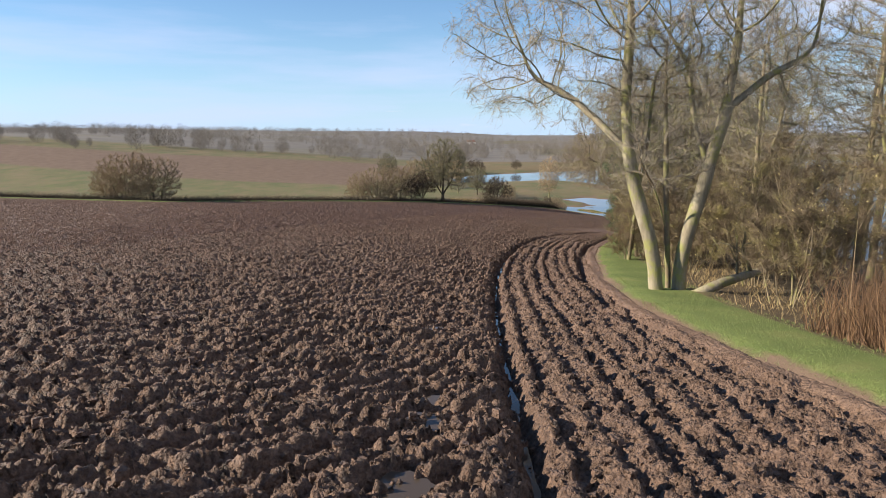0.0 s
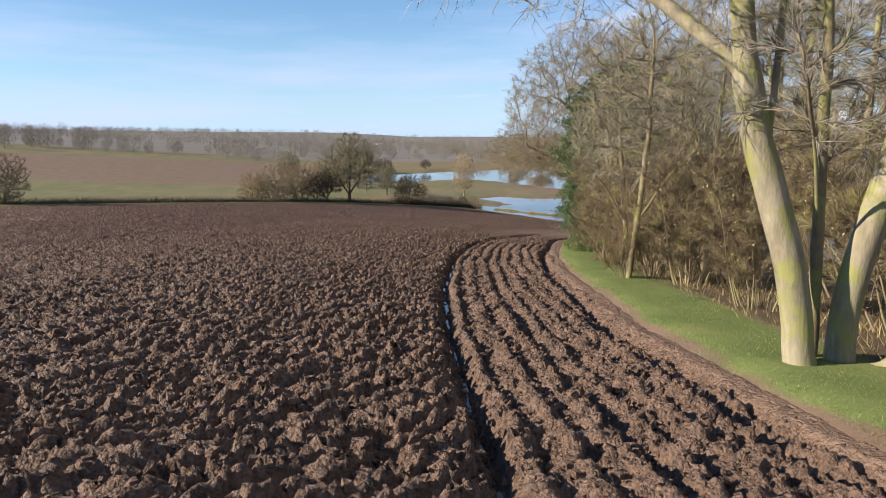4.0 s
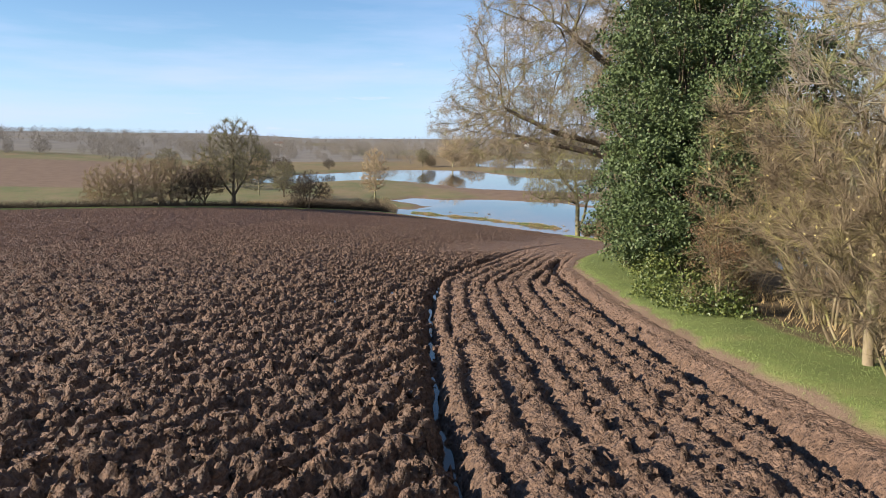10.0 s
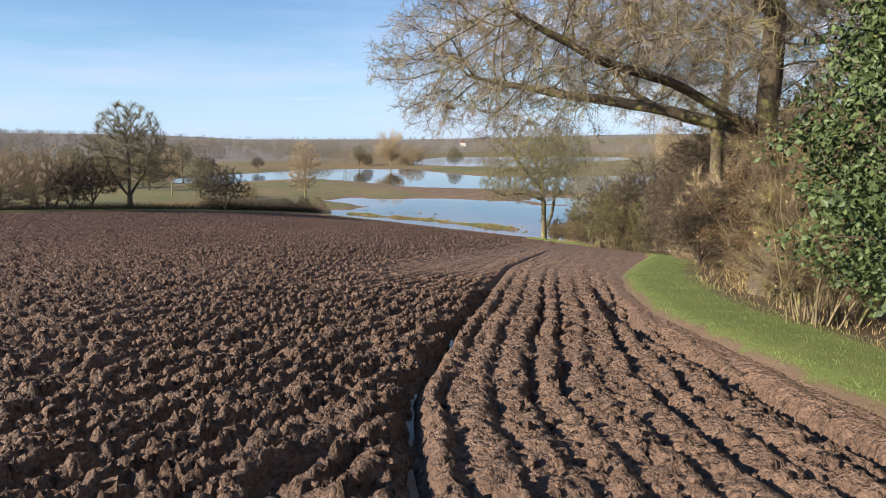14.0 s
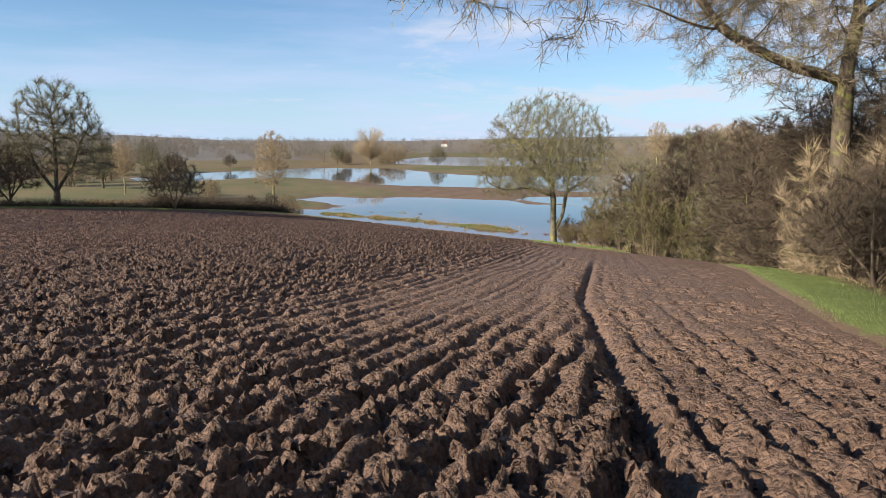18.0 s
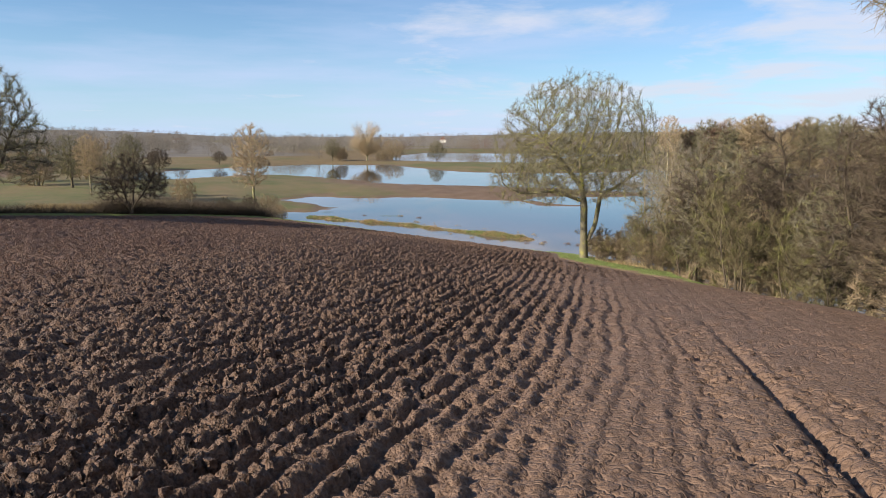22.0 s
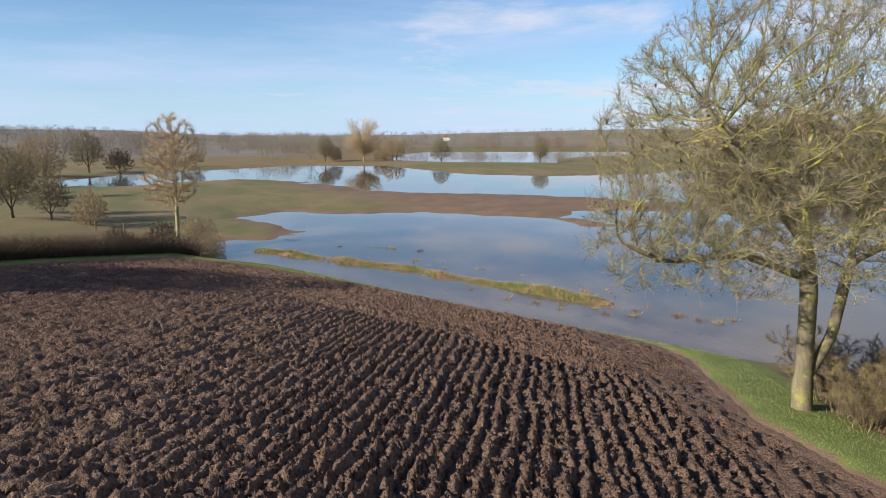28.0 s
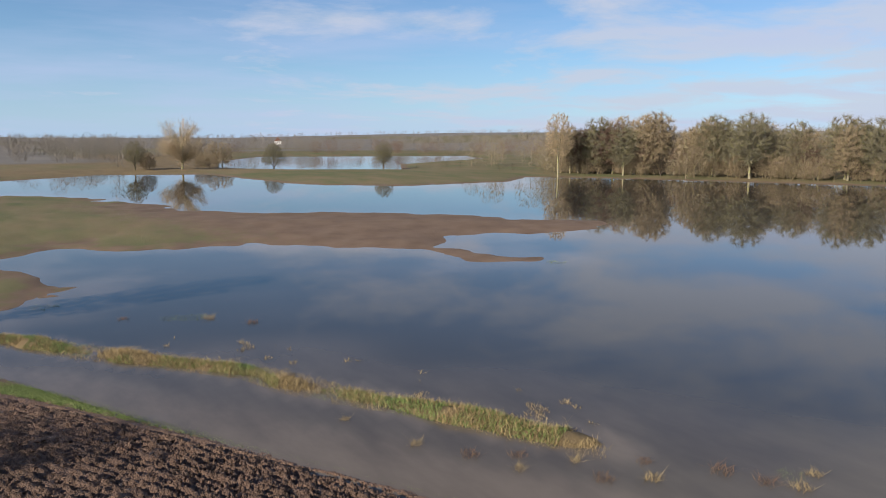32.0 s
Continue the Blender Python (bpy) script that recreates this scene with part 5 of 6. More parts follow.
def evergreen(name, label, seed, blobs, count, size, material):
    """A leafy mass: layered sprays of small leaves round the lumps of its outline, with branches inside."""
    rg = np.random.default_rng(seed)
    top = tagged(new(name), label, "bush")
    at, stems = [], []
    area = np.array([b[3] * b[4] for b in blobs])
    for (cx, cy, cz, r, rz), share in zip(blobs, area / area.sum()):
        n = int(count * share)
        k = max(20, int(26 * r * rz))
        lumps = rg.normal(size=(k, 3))
        lumps /= np.linalg.norm(lumps, axis=1, keepdims=True)
        lumps *= rg.uniform(0.62, 1.06, (k, 1)) * (1 + 0.10 * np.sin(5 * lumps[:, :1] + cx) + 0.10 * np.sin(6 * lumps[:, 2:] + cz))
        lumps = lumps * (r, r, rz) + (cx, cy, cz)
        pick = lumps[rg.integers(0, k, n)]
        out = pick - (cx, cy, cz)
        out /= np.linalg.norm(out, axis=1, keepdims=True)
        d = rg.normal(size=(n, 3)) * (0.24, 0.24, 0.10)
        at.append(pick + d + out * (0.10 - 0.5 * np.hypot(d[:, :1], d[:, 1:2])) - np.hypot(d[:, :1], d[:, 1:2]) * (0, 0, 0.45))
        stems += [(np.array([(cx * 0.4, cy * 0.4, -0.1), (cx * 0.8, cy * 0.8, cz * 0.6), l]), np.array([0.09, 0.05, 0.01])) for l in lumps[::6]]
    at = np.concatenate(at)
    at = at[at[:, 2] > 0.12]
    part("stem", tubes(stems, 5), BARK_OAK, top)
    part("foliage", leaf_cards(rg, at, size), material, top, "", False)
    return top


holly = evergreen("holly_tree", "tall dense dark green holly with glossy leaves", 61, [(0, 0, 2.6, 2.2, 2.4), (-0.9, -1.2, 4.0, 1.7, 2.6), (0.4, 1.4, 3.0, 2.2, 2.4), (0.2, -0.4, 6.0, 2.4, 2.6), (-0.3, 0.7, 8.2, 1.9, 2.2), (1.3, -1.6, 5.6, 2.0, 2.8),
                  (-1.1, 1.0, 5.4, 1.5, 2.0), (0.6, 0.2, 9.8, 1.3, 1.6), (-0.1, 2.4, 3.0, 1.8, 2.4), (0.0, 2.3, 6.0, 1.8, 2.2), (0.2, 1.9, 8.4, 1.5, 1.8)], 160000, 0.098, LEAF_HOLLY)
stand(holly, 14.9, 51.2)
ivy = evergreen("ivy_bush", "ivy and holly undergrowth hanging over the verge", 62, [(0, 0, 0.8, 1.2, 1.0), (0.8, 1.8, 0.9, 1.3, 1.1), (-0.9, -1.9, 0.7, 1.1, 0.9), (-1.3, -3.4, 0.6, 0.9, 0.8)], 26000, 0.085, LEAF_IVY)
stand(ivy, 13.9, 50.2)
ivy_trunk = evergreen("ivy_clad_trunk", "old trunk wrapped in dark ivy", 63, [(0, 0, 2.4, 0.7, 2.6), (0.1, 0.1, 5.8, 0.8, 2.4)], 5000, 0.12, LEAF_IVY)
stand(ivy_trunk, 17.6, 49.4)

# ---- the hedge line at the field's far side, and single trees farther off ----
KINDS = {"brown": brown_bush, "dark": dark_bush, "round": round_tree, "poplar": poplar, "willow": willow, "tall": tall_brown, "olive": tall_olive, "red": tall_red}
for x, y, kind, size, label in (
        (-44.4, 105.0, "brown", 0.95, "bare brown bush on the field hedge"), (-52.0, 106.0, "brown", 0.75, "smaller bare brown bush on the field hedge"),
        (41.0, 91.2, "round", 0.62, "olive bare tree at the water's edge"), (39.6, 87.0, "brown", 0.62, "tangled brown bush at the wood's end"), (39.0, 84.2, "dark", 0.8, "dark tangled bush at the wood's end"), (37.0, 80.6, "brown", 0.75, "tangled brown bush at the wood's end"),
        (35.4, 77.8, "dark", 0.75, "dark tangled bush at the wood's end"), (41.8, 94.8, "brown", 0.8, "tangled brown bush at the water's edge"), (43.0, 99.0, "brown", 0.85, "tall brown bush at the water's edge"), (44.0, 103.6, "brown", 0.45, "low brown bush at the water's edge"),
        (41.4, 85.6, "round", 0.85, "olive bare tree at the wood's end"), (39.4, 79.6, "round", 0.9, "olive bare tree at the wood's end"), (44.0, 110.0, "brown", 0.28, "low brown scrub beside the lichened tree"), (31.6, 71.1, "dark", 0.85, "dark thicket under the oak"), (34.1, 74.1, "brown", 0.8, "brown thicket under the oak"), (29.5, 72.5, "dark", 0.75, "dark thicket under the oak"), (31.1, 74.5, "dark", 0.8, "dark thicket under the oak"), (33.1, 76.1, "dark", 0.8, "dark thicket under the oak"), (29.1, 69.5, "dark", 0.7, "dark thicket under the oak"),
        (-4.6, 138.2, "dark", 1.0, "dark bare bush on the hedge line"), (-9.0, 135.6, "brown", 0.92, "brown bare bush on the hedge line"), (-13.0, 133.0, "brown", 0.9, "brown bare bush on the hedge line"),
        (-6.4, 135.0, "dark", 0.85, "dark bare bush on the hedge line"), (3.6, 190, "poplar", 0.78, "slim pale tree beyond the hedge"), (-16.5, 130.5, "brown", 0.7, "low brown bush on the hedge line"),
        (8.6, 184.0, "round", 0.68, "yellow-green willow beyond the hedge"), (12.6, 181.5, "round", 0.45, "small yellow-green willow beyond the hedge"), (16.6, 178.0, "brown", 0.5, "low bare bush beyond the hedge"),
        (26.6, 163.5, "brown", 0.42, "brown bush at the hedge's end"), (23.6, 158.0, "dark", 0.45, "dark bush in the hedge"), (20.5, 155.0, "dark", 0.36, "dark bush in the hedge"), (27.6, 161.0, "brown", 0.3, "low brown bush at the hedge's end"),
        (-1.5, 215, "round", 0.85, "olive willow beyond the hedge"), (-9, 226, "brown", 1.2, "brown willow beyond the hedge"), (-20, 240, "round", 0.9, "olive willow beyond the hedge"), (-2.5, 250, "brown", 1.1, "brown willow near the flood"),
        (152.7, 319.0, "round", 0.82, "bare tree on the strip between two floods"), (120.0, 391.0, "brown", 1.3, "brown tree on the far bank"), (84.0, 352.0, "brown", 0.8, "brown bush on the far bank"), (80.0, 350.0, "round", 0.8, "olive tree on the far bank"),
        (5.8, 306.0, "round", 0.95, "spreading bare tree in the meadow"), (14.0, 297.0, "dark", 1.2, "dark bare tree by the water"), (-3, 290, "brown", 1.3, "brown tree by the water"), (127.0, 352.0, "round", 0.85, "olive tree by the far pond"),
        (168, 251.5, "poplar", 1.45, "tall pale poplar at the water's edge"), (34.0, 332.0, "dark", 0.8, "small bare tree in the meadow"), (12.0, 326.0, "dark", 0.8, "small bare tree in the meadow"), (108.0, 372.0, "brown", 0.8, "brown bush on the far bank"), (43.4, 102.2, "brown", 0.75, "tall brown bush at the water's edge"), (44.6, 106.2, "brown", 0.55, "brown bush at the water's edge"), (42.6, 98.6, "round", 0.75, "olive bare tree at the water's edge"), (38.6, 82.0, "dark", 1.3, "tall dark thicket on the bank"), (36.6, 75.6, "dark", 1.25, "tall dark thicket on the bank"), (34.3, 70.5, "dark", 1.2, "tall dark thicket on the bank"), (32.1, 72.7, "brown", 0.95, "brown thicket under the oak"), (35.2, 77.2, "brown", 0.95, "brown thicket under the oak"), (29.5, 74.4, "dark", 0.6, "dark thicket beside the verge"), (31.2, 76.2, "brown", 0.5, "brown thicket beside the verge"), (27.6, 72.2, "dark", 0.55, "dark thicket beside the verge"), (40.6, 86.4, "dark", 1.1, "dark thicket on the bank")):
    plant(KINDS[kind], x, y, rw.uniform(0, 360), size, label)
for n in range(44):
    s = n / 43
    x, y = np.interp(s, (0, 0.33, 0.66, 1), (177, 193, 207, 236)), np.interp(s, (0, 0.33, 0.66, 1), (256, 224, 188, 122))
    kind = ("olive", "tall", "red", "tall", "olive", "tall", "olive", "brown", "tall", "olive", "red")[n % 11]
    plant(KINDS[kind], float(x) + rw.uniform(-1, 7), float(y) + rw.uniform(-2, 5), rw.uniform(0, 360), rw.uniform(0.55, 0.98), "", "trees on the far shore")
rb = random.Random(17)
for n in range(40):
    s = n / 39
    x, y = np.interp(s, (0, 0.33, 0.66, 1), (176, 192, 206, 235)), np.interp(s, (0, 0.33, 0.66, 1), (256, 224, 188, 122))
    plant(dark_bush if n % 7 == 3 else brown_bush, float(x) + rb.uniform(0, 3), float(y) + rb.uniform(-1, 3), rb.uniform(0, 360), rb.uniform(0.55, 0.95), "brown bare scrub under the trees on the far shore", "scrub on the far shore")


def far_trees(name, label, spots, material, seed, strokes=420, thick=1.0):
    """Far bare trees, each a stem with many thin upward shoots, joined."""
    rg = np.random.default_rng(seed)
    verts, faces = [], []
    base = 0
    sx, sy = np.array([s[0] for s in spots], float), np.array([s[1] for s in spots], float)
    clear = (area_distance(sx, sy, SOIL_AREA) < -2.2) & (height(sx, sy) > WATER + 0.1)
    spots = [s for s, k in zip(spots, clear) if k]
    xs, ys = np.array([s[0] for s in spots], float), np.array([s[1] for s in spots], float)
    ground = height(xs, ys)
    for (x, y, h), g in zip(spots, ground):
        n = strokes
        w = h * rg.uniform(0.36, 0.55)
        z = 0.96 * h * rg.beta(1.6, 1.7, n)
        prof = np.sqrt(np.clip(1 - ((z / h - 0.45) / 0.52) ** 2, 0.004, 1)) * (0.75 + 0.5 * rg.random())
        a, r = rg.uniform(0, 6.283, n), w * prof * np.sqrt(rg.random(n))
        p = np.stack([x + r * np.cos(a), y + r * np.sin(a), g + z], 1)
        d = np.stack([np.cos(a) * 0.45, np.sin(a) * 0.45, np.full(n, 0.55)], 1) + rg.normal(size=(n, 3)) * 0.45
        ln = h * rg.uniform(0.05, 0.12, (n, 1))
        s = rg.normal(size=(n, 3))
        s /= np.linalg.norm(s, axis=1, keepdims=True)
        s *= thick * h * rg.uniform(0.004, 0.011, (n, 1))
        v = np.stack([p - s, p + s, p + d * ln], 1).reshape(-1, 3)
        t = h * 0.014
        trunk = np.array([(x - t, y, g - 0.5), (x + t, y + t, g - 0.5), (x, y, g + h * 0.85), (x, y - t, g - 0.5), (x, y + t, g - 0.5), (x + 0.1 * t, y, g + h * 0.7)])
        verts += [v, trunk]
        faces.append(base + np.arange(3 * n + 6).reshape(-1, 3))
        base += 3 * n + 6
    ob = mesh_object(name, np.concatenate(verts), np.concatenate(faces), material, False)
    return tagged(ob, label, "woodland", kind="stuff")


def row(n, pts, width, low, tall, rg):
    """Spots scattered along a line of points."""
    pts = np.array(pts, float)
    length = np.r_[0, np.cumsum(np.hypot(*np.diff(pts, axis=0).T))]
    s = rg.uniform(0, length[-1], n)
    return [(np.interp(v, length, pts[:, 0]) + rg.normal() * width, np.interp(v, length, pts[:, 1]) + rg.normal() * width, rg.uniform(low, tall)) for v in s]


rf = np.random.default_rng(77)
SHORE_WOOD = [(172, 262), (186, 236), (198, 206), (208, 180), (226, 142), (250, 96)]
far_trees("woodland", "brown bare trees behind the far shore", row(60, [(x + 12, y + 8) for x, y in SHORE_WOOD], 6, 8, 14, rf), TWIG_OAK, 2, 1200, 0.45)
far_trees("woodland", "tan bare trees behind the far shore", row(40, [(x + 9, y + 5) for x, y in SHORE_WOOD], 6, 8, 14, rf), TWIG_HAZEL, 3, 900, 0.4)
far_trees("woodland", "deep bare wood behind the ash trees", row(18, [(20, 2), (26, 20), (30, 36), (33, 50), (36, 60)], 5, 7, 14, rf), TWIG_OAK, 21, 500, 0.22)
far_trees("woodland", "tan undergrowth deep in the wood", row(90, [(14, 6), (17, 20), (20, 36), (23, 48), (27, 62)], 3.5, 2, 5, rf), TWIG_HAZEL, 22, 700, 0.16)
far_trees("scrub", "low scrub on the far bank", row(70, [(x - 1, y - 1) for x, y in SHORE_WOOD], 2.5, 2.5, 5, rf), TWIG_HAZEL, 5, 160)
far_trees("woodland", "deep brown bare wood behind the far shore", row(150, [(195, 290), (230, 230), (270, 160), (310, 90)], 25, 8, 13, rf), TWIG_OAK, 6, 600)
far_trees("woodland", "brown bare trees beyond the ponds", row(140, [(60, 420), (150, 560), (300, 560), (330, 450), (250, 330)], 14, 6, 11, rf), TWIG_HAZED, 7, 420)
far_trees("woodland", "reddish wood beyond the ponds", row(80, [(140, 470), (260, 520), (330, 420), (240, 310)], 10, 6, 11, rf), TWIG_RED, 8, 420)
far_trees("woodland", "brown bare woods across the valley", row(240, [(-60, 560), (60, 600), (180, 640), (330, 600), (430, 470), (420, 330)], 20, 7, 14, rf), TWIG_HAZED, 14, 240, 1.8)
far_trees("scrub", "dark bushes along the far banks", row(60, [(96, 345), (112, 362), (150, 318), (172, 285), (176, 262)], 3, 2, 4, rf), TWIG_DARK, 9, 150)
# hill and ridge trees carry the haze in their twig colour
far_trees("hill_trees", "bare hedgerow trees on the hillside", row(80, [(-330, 380), (-250, 395), (-160, 425), (-60, 430), (40, 480)], 26, 4, 13, rf), TWIG_HAZED, 10, 1300, 1.1)
far_trees("hill_trees", "bare hedgerow trees across the valley, haze painted into their grey", row(320, [(-500, 620), (-250, 640), (-100, 700), (100, 760), (260, 800)], 40, 6, 12, rf), TWIG_HAZED, 11, 320, 1.7)
far_trees("hill_trees", "woods on the far ridge, haze painted into their grey", row(900, [(-900, 900), (-300, 1150), (200, 1250), (700, 1150), (900, 700), (700, 300), (500, 100)], 120, 7, 12, rf), TWIG_HAZED, 12, 130, 3.2)
far_trees("hill_trees", "distant woods on the skyline", row(700, [(-1500, 1500), (-400, 2000), (500, 2000), (1400, 1500), (1600, 600)], 220, 7, 12, rf), TWIG_HAZED, 13, 80, 5.5)


# ---- hedges, tufts, grass ----
def shoots(rg, x, y, z, low, tall, width, lean=0.35):
    """Thin blades standing on the ground."""
    n = len(x)
    h = rg.uniform(low, tall, n)
    a = rg.uniform(0, 6.283, n)
    foot = np.stack([x, y, z], 1)
    s = np.stack([np.cos(a), np.sin(a), 0 * a], 1) * width * 0.5
    tip = foot + np.stack([rg.normal(0, lean, n) * h, rg.normal(0, lean, n) * h, h], 1)
    v = np.stack([foot - s, foot + s, tip], 1).reshape(-1, 3)
    return v, np.arange(3 * n).reshape(-1, 3)


def along(rg, pts, n, width, s0=0.0, s1=1.0):
    pts = np.array(pts, float)
    length = np.r_[0, np.cumsum(np.hypot(*np.diff(pts, axis=0).T))]
    s = rg.uniform(s0, s1, n) * length[-1]
    x, y = np.interp(s, length, pts[:, 0]), np.interp(s, length, pts[:, 1])
    i = np.clip(np.searchsorted(length, s) - 1, 0, len(pts) - 2)
    d = np.diff(pts, axis=0)[i]
    d /= np.linalg.norm(d, axis=1, keepdims=True)
    w = rg.uniform(*width, n)
    return x + d[:, 1] * w, y - d[:, 0] * w


def build_hedges():
    rg = np.random.default_rng(91)
    x, y = along(rg, HEDGE[:7], 46000, (-0.6, 0.9))
    v, f = shoots(rg, x, y, height(x, y) - 0.1, 0.35, 1.25, 0.045, 0.7)
    tagged(mesh_object("hedge", v, f, TWIG_DARK, False), "low dark bare hedge along the field's far side", "hedge", kind="stuff")
    x, y = along(rg, HEDGE[:3], 26000, (-0.4, 2.0))
    v, f = shoots(rg, x, y, height(x, y) - 0.1, 0.5, 2.0, 0.030, 0.8)
    tagged(mesh_object("hedge", v, f, TWIG_DARK, False), "taller dark bare hedge near the water", "hedge", kind="stuff")
    x, y = along(rg, [(24, 166), (14, 158), (2, 150)], 20000, (-6.5, 3.0))
    v, f = shoots(rg, x, y, height(x, y) - 0.05, 0.3, 0.8, 0.05, 0.4)
    tagged(mesh_object("rough_grass", v, f, STRAW, False), "rough straw-coloured grass behind the hedge", "grass", kind="stuff")


build_hedges()


def build_verge():
    rg = np.random.default_rng(92)
    x, y = along(rg, EDGE[1:17], 90000, (0.05, 2.7))
    v, f = shoots(rg, x, y, height(x, y) + 0.13 * smooth(0.0, 0.35, -area_distance(x, y, SOIL_AREA)) - 0.02, 0.02, 0.06, 0.010, 0.5)
    tagged(mesh_object("verge_grass", v, f, GRASS, False), "short bright green grass between plough and wood", "grass", kind="stuff")
    x, y = along(rg, EDGE[16:], 52000, (0.1, 2.4))
    v, f = shoots(rg, x, y, height(x, y) + 0.13 * smooth(0.0, 0.35, -area_distance(x, y, SOIL_AREA)) * (line_distance(x, y, SHORE) > 2) - 0.02, 0.03, 0.09, 0.014, 0.5)
    tagged(mesh_object("verge_grass", v, f, GRASS, False), "green grass between plough and flood water", "grass", kind="stuff")
    x, y = along(rg, EDGE[23:], 26000, (0.0, 1.3))
    v, f = shoots(rg, x, y, height(x, y) - 0.02, 0.03, 0.12, 0.016, 0.5)
    tagged(mesh_object("verge_grass", v, f, GRASS, False), "narrow strip of green grass above the flood water", "grass", kind="stuff")
    # drowned tufts in the shallow channel between field and bank
    x, y = along(rg, BANK[2:], 9000, (-4.0, -1.2))
    keep = (vnoise(x, y, 0.7, 7.7) > 0.80) & (line_distance(x, y, SHORE) < 0)
    x, y = x[keep], y[keep]
    v, f = shoots(rg, x, y, np.full(len(x), WATER - 0.03), 0.06, 0.22, 0.03, 0.7)
    tagged(mesh_object("drowned_tufts", v, f, STRAW, False), "dead brown tufts standing in the shallow flood", "grass", kind="stuff")
    x, y = along(rg, EDGE[1:22], 15000, (2.3, 6.0))
    v, f = shoots(rg, x, y, height(x, y) - 0.03, 0.08, 0.45, 0.02, 0.6)
    tagged(mesh_object("dead_stalks", v, f, STRAW, False), "dead grass and stalks under the trees", "grass", kind="stuff")
    x, y = along(rg, [(8.3, 14.6), (8.7, 11.5), (9.2, 7.0)], 9000, (-3.2, 0.5))
    v, f = shoots(rg, x, y, height(x, y) - 0.03, 0.5, 1.9, 0.016, 0.35)
    tagged(mesh_object("bracken", v, f, LEAF_DEAD, False), "thicket of dead russet bramble stems", "bush", kind="stuff")
    # tufts on the drowned bank
    x, y = along(rg, BANK, 16000, (-1.0, 1.0))
    keep = vnoise(x, y, 1.1, 3.3) > 0.25
    x, y = x[keep], y[keep]
    v, f = shoots(rg, x, y, np.maximum(height(x, y), WATER - 0.1) - 0.02, 0.08, 0.30, 0.03, 0.6)
    tagged(mesh_object("bank_grass", v, f, STRAW, False), "straw-coloured tufts on the drowned bank", "grass", kind="stuff")
    x, y = along(rg, BANK[:-1], 20000, (-0.9, 0.9))
    keep = vnoise(x, y, 1.6, 6.3) > 0.36
    x, y = x[keep], y[keep]
    v, f = shoots(rg, x, y, np.maximum(height(x, y), WATER - 0.1) - 0.02, 0.06, 0.22, 0.03, 0.5)
    tagged(mesh_object("bank_grass", v, f, GRASS, False), "green tufts on the drowned bank", "grass", kind="stuff")


build_verge()


def dead_tufts():
    """Clumps of dead stalks and grass that stand or lie in the shallow flood."""
    rg = np.random.default_rng(57)

    def clump(name, label, material, n, tall, wide):
        a, r = rg.uniform(0, 6.283, n), wide * np.sqrt(rg.random(n))
        v, f = shoots(rg, r * np.cos(a), r * np.sin(a), np.full(n, -0.05), 0.3 * tall, tall, 0.02, 0.9)
        return tagged(mesh_object(name, v, f, material, False), label, "grass", kind="stuff")
    straw = clump("dead_tuft", "dead straw-brown tuft standing in shallow water", STRAW, 90, 0.35, 0.28)
    rust = clump("dead_tuft", "dark rusty tuft of dead stalks in shallow water", LEAF_DEAD, 90, 0.28, 0.35)
    green = clump("grass_tuft", "low green grass tuft just above the water", GRASS, 160, 0.16, 0.7)
    for kind, x, y, size in TUFTS:
        ob = {"s": straw, "r": rust, "g": green}[kind]
        ob = ob if ob.location.length < 1e-6 else copy_thing(ob, Matrix.Identity(4))
        ob.matrix_basis = pose(x, y, WATER, 0, 0, rg.uniform(0, 360))
        ob.scale = (size, size, size)


TUFTS = (("s", 45.7, 137.6, 1.0), ("s", 43.5, 135.4, 0.9), ("s", 42.5, 138.8, 0.7), ("r", 44.5, 133.6, 1.0), ("s", 45.2, 131.9, 0.8), ("r", 45.8, 132.6, 0.9), ("s", 47.1, 131.2, 0.9), ("r", 46.9, 129.8, 1.0), ("s", 48.2, 128.9, 1.1), ("r", 48.9, 129.8, 0.8),
         ("r", 50.4, 127.9, 1.2), ("s", 51.4, 125.8, 1.1), ("g", 51.9, 126.4, 0.7), ("s", 52.6, 126.0, 0.9), ("r", 50.9, 126.6, 1.1), ("g", 42.2, 157.7, 1.2), ("g", 41.2, 158.3, 1.0), ("s", 43.0, 157.0, 1.2), ("r", 44.7, 154.5, 1.1), ("g", 73.2, 158.0, 1.3), ("g", 35.2, 165.8, 1.3), ("r", 38.7, 159.8, 0.9))
dead_tufts()


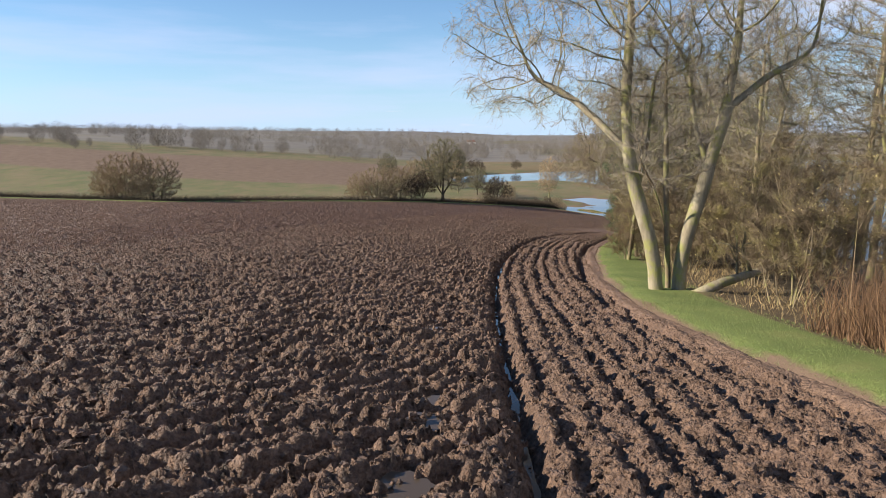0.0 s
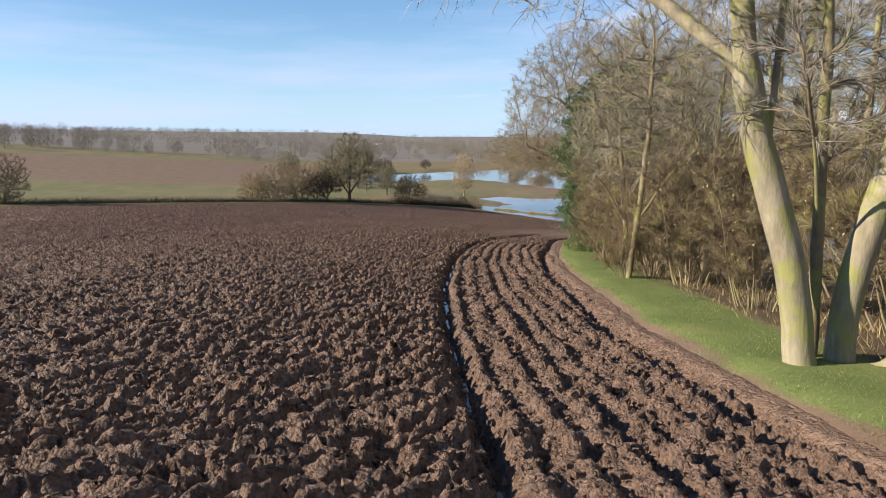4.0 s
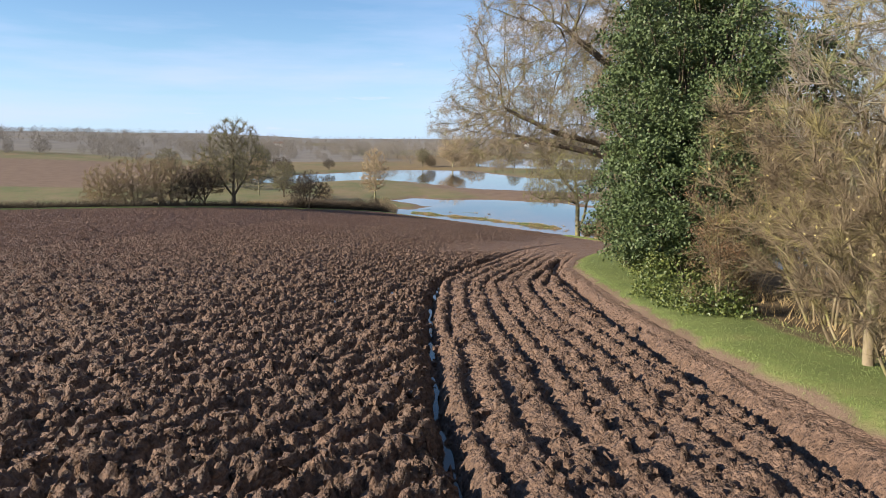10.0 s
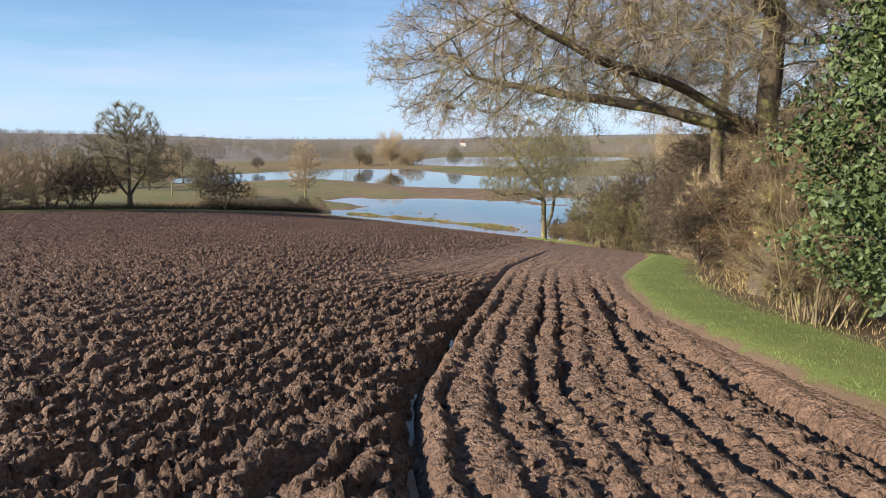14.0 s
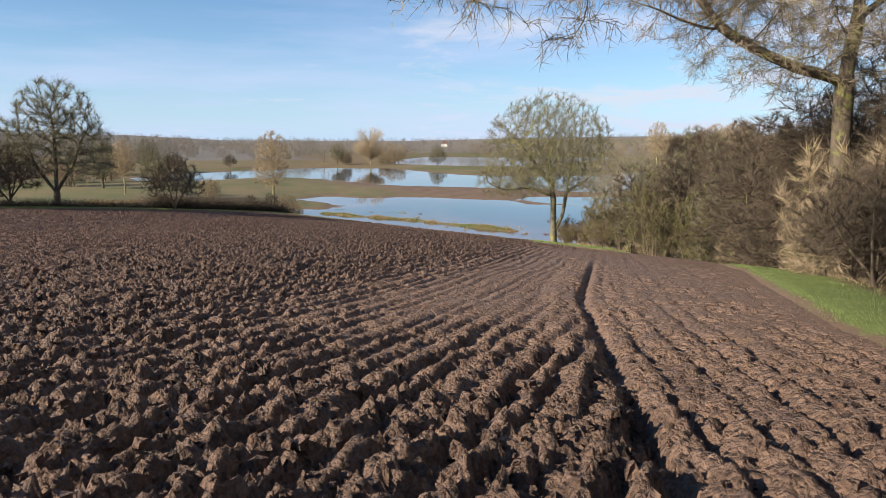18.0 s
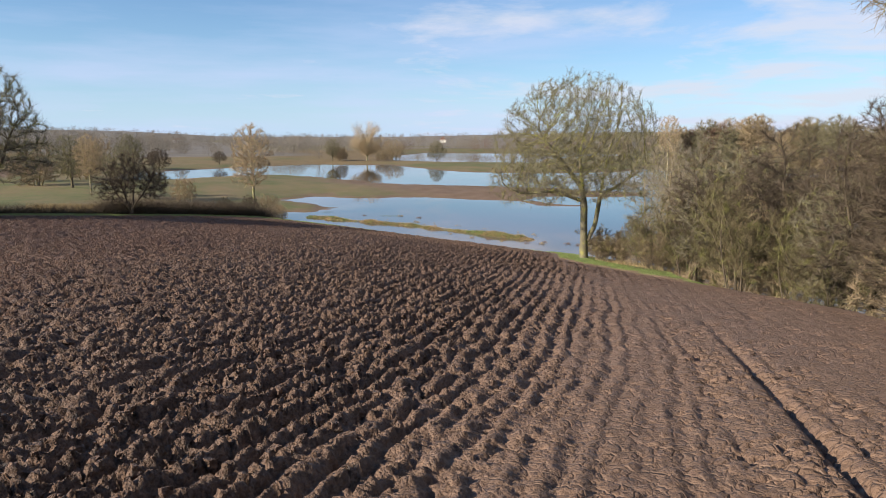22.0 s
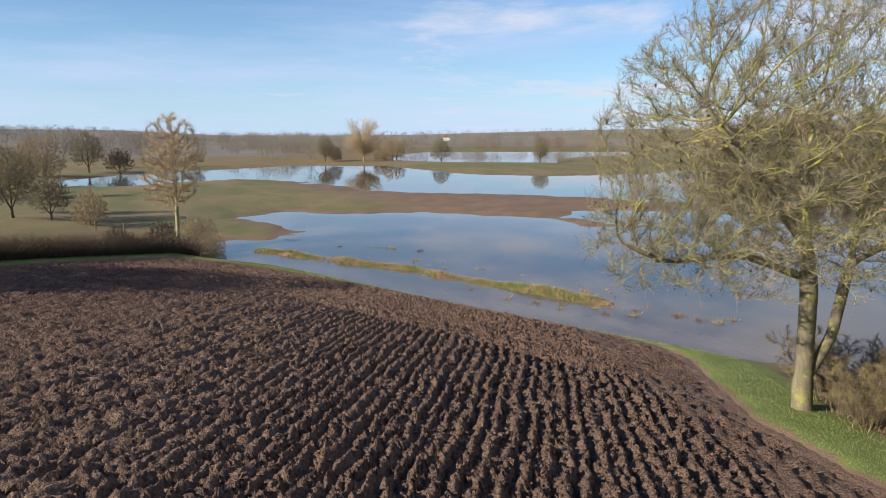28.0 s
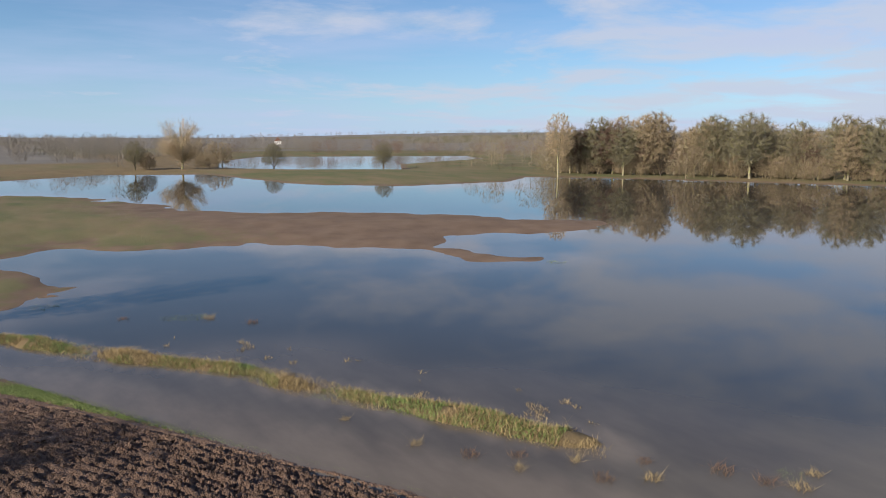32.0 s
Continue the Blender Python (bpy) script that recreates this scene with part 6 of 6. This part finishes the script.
def log_thing():
    """A limb torn down from the ash: it arches off the ground and has sent up mossy shoots."""
    top = tagged(new("fallen_branch"), "long pale fallen limb arching beside the ash trunks", "branch")
    rg = np.random.default_rng(5)
    pts = np.array([(-0.35, 0.35, -0.15), (0.0, 0.0, 0.05), (0.4, 0.02, 0.26), (0.9, 0.2, 0.42), (1.5, 0.55, 0.50), (2.1, 0.95, 0.55), (2.7, 1.4, 0.58), (3.3, 1.9, 0.60), (4.0, 2.5, 0.72), (4.7, 3.1, 1.0)])
    part("bough", tubes([(pts, np.array((0.20, 0.19, 0.17, 0.155, 0.14, 0.125, 0.11, 0.095, 0.07, 0.04)))], 10), BARK_ASH, top)
    spec = [(6, 0.22, 0.04, 4, 0.25, 48, 0.5), (4, 0.25, 0.03, 4, 0.2, 48, 0.5), (3, 0.3, 0.0, 0, 0, 0, 0)]
    for k, ln, r in ((4, 1.6, 0.05), (5, 2.2, 0.065), (6, 1.5, 0.045), (7, 2.3, 0.06), (8, 1.7, 0.045)):
        out = [[], [], []]
        limb(out, rg, pts[k], unit(np.array((rg.normal() * 0.3, rg.normal() * 0.3, 1.0))), ln, r, 0, spec)
        part("shoot", tubes(out[0] + out[1] + out[2], 5), BARK_LICHEN, top, "mossy upright shoots")
    return stand(top, 7.85, 20.95)


log_thing()


def box(x0, y0, z0, x1, y1, z1):
    v = np.array([(x, y, z) for z in (z0, z1) for y in (y0, y1) for x in (x0, x1)])
    return v, np.array([(0, 2, 3, 1), (4, 5, 7, 6), (0, 1, 5, 4), (2, 6, 7, 3), (0, 4, 6, 2), (1, 3, 7, 5)])


def fences():
    post = tagged(new("fence_post"), "weathered pale wooden fence post by the ditch", "post", "fence posts by the ditch")
    part("shaft", box(-0.06, -0.06, -0.4, 0.06, 0.06, 1.25), BARK_HAZEL, post, "", False)
    stand(post, 27.6, 158.2)
    for x, y in ((26.4, 157.5), (20.2, 170.5), (23.2, 168.4), (17.5, 173.0)):
        copy_thing(post, on_ground(x, y, 15))
    rail = tagged(new("fence_rail"), "pale wooden rail across two fence posts", "rail")
    part("bar", box(-0.75, -0.03, 0.85, 0.75, 0.03, 0.98), BARK_HAZEL, rail, "", False)
    m = on_ground(27.0, 157.85, 0) @ pose(0, 0, 0, 0, 0, 30)
    rail.matrix_basis = m


fences()

WALL = Mat("white_render", 0.9)
WALL.colour(WALL.ramp(WALL.noise(0.4, 3), (0.3, (0.70, 0.68, 0.62)), (0.7, (0.80, 0.78, 0.73))))
TILE = Mat("roof_tiles", 0.9)
TILE.colour(TILE.ramp(TILE.noise(0.6, 4), (0.3, (0.16, 0.08, 0.055)), (0.7, (0.26, 0.13, 0.09))))
GLASS = Mat("window_glass", 0.1, 0.5)
GLASS.colour((0.03, 0.035, 0.04))


def house(name, label, x, y, turn, w, d, h, roof):
    """A far gabled house: walls, roof, windows, chimney."""
    top = tagged(new(name), label, "house")
    part("wall", box(-w / 2, -d / 2, -1, w / 2, d / 2, h), WALL.m, top, "", False)
    e = 0.4
    v = np.array([(-w / 2 - e, -d / 2 - e, h - 0.1), (w / 2 + e, -d / 2 - e, h - 0.1), (w / 2 + e, d / 2 + e, h - 0.1), (-w / 2 - e, d / 2 + e, h - 0.1), (-w / 2 - e, 0, h + roof), (w / 2 + e, 0, h + roof)])
    me = bpy.data.meshes.new("roof")
    me.from_pydata([tuple(p) for p in v], [], [(0, 1, 5, 4), (2, 3, 4, 5), (0, 4, 3), (1, 2, 5), (0, 3, 2, 1)])
    me.materials.append(TILE.m)
    new("roof", me).parent = top
    part("chimney", box(w * 0.3, -0.4, h, w * 0.3 + 0.9, 0.4, h + roof + 1.0), TILE.m, top, "", False)
    for k in range(4):
        for z in (0.9, 3.4):
            if z + 1.3 < h:
                cx = -w / 2 + w * (k + 0.5) / 4
                part("window", box(cx - 0.5, -d / 2 - 0.05, z, cx + 0.5, -d / 2 + 0.05, z + 1.3), GLASS.m, top, "", False)
    return stand(top, x, y, turn)


house("farmhouse", "small white gabled house among far trees", 400, 1005, 65, 7, 9, 5, 4.5)
house("farmhouse", "white farmhouse far across the valley", 38, 1010, 10, 11, 7, 3.6, 2.6)


def puddles():
    """Separate narrow pools along the deepest furrow, and a few beside it."""
    rg = np.random.default_rng(19)
    pts = np.array(WET[1:14], float)
    length = np.r_[0, np.cumsum(np.hypot(*np.diff(pts, axis=0).T))]
    at = 1.0
    while at < length[-1] - 5:
        long = rg.uniform(0.9, 3.4)
        s = np.arange(at, at + long, 0.1)
        x, y = np.interp(s, length, pts[:, 0]), np.interp(s, length, pts[:, 1])
        tx, ty = np.gradient(x), np.gradient(y)
        n = np.hypot(tx, ty)
        nx, ny = ty / n, -tx / n
        z = np.full(len(s), float((slope(x, y) - 0.205).min())) + 0.4 * (slope(x, y) - slope(x, y).min())
        half = 0.075 * np.sqrt(np.sin(np.linspace(0.02, 3.12, len(s)))) * (0.55 + 0.8 * vnoise(x, y, 0.35, 5.5))
        v = np.concatenate([np.stack([x - nx * half, y - ny * half, z], 1), np.stack([x + nx * half, y + ny * half, z], 1)])
        k = len(s)
        i = np.arange(k - 1)
        f = np.stack([i, i + k, i + k + 1, i + 1], 1)
        tagged(mesh_object("furrow_puddle", v, f, PUDDLE), "narrow strip of rain water standing in the deepest furrow", "puddle", "puddles in the furrow")
        at += long + rg.uniform(0.1, 0.9)


puddles()


def pools():
    rg = np.random.default_rng(23)
    for x, y, r in POOLS:
        a = np.linspace(0, 6.283, 25)[:-1]
        rr = r * (0.75 + 0.5 * vnoise(3 * np.cos(a) + x, 3 * np.sin(a) + y, 1.1, 3.0))
        z = float(slope(x, y)) - 0.055
        v = np.concatenate([[(x, y, z)], np.stack([x + rr * np.cos(a), y + 1.3 * rr * np.sin(a), np.full(24, z)], 1)])
        i = np.arange(24)
        f = np.stack([0 * i, 1 + i, 1 + (i + 1) % 24], 1)
        tagged(mesh_object("puddle", v, f, PUDDLE), "small muddy puddle between the clods", "puddle", "puddles in the furrow")


pools()
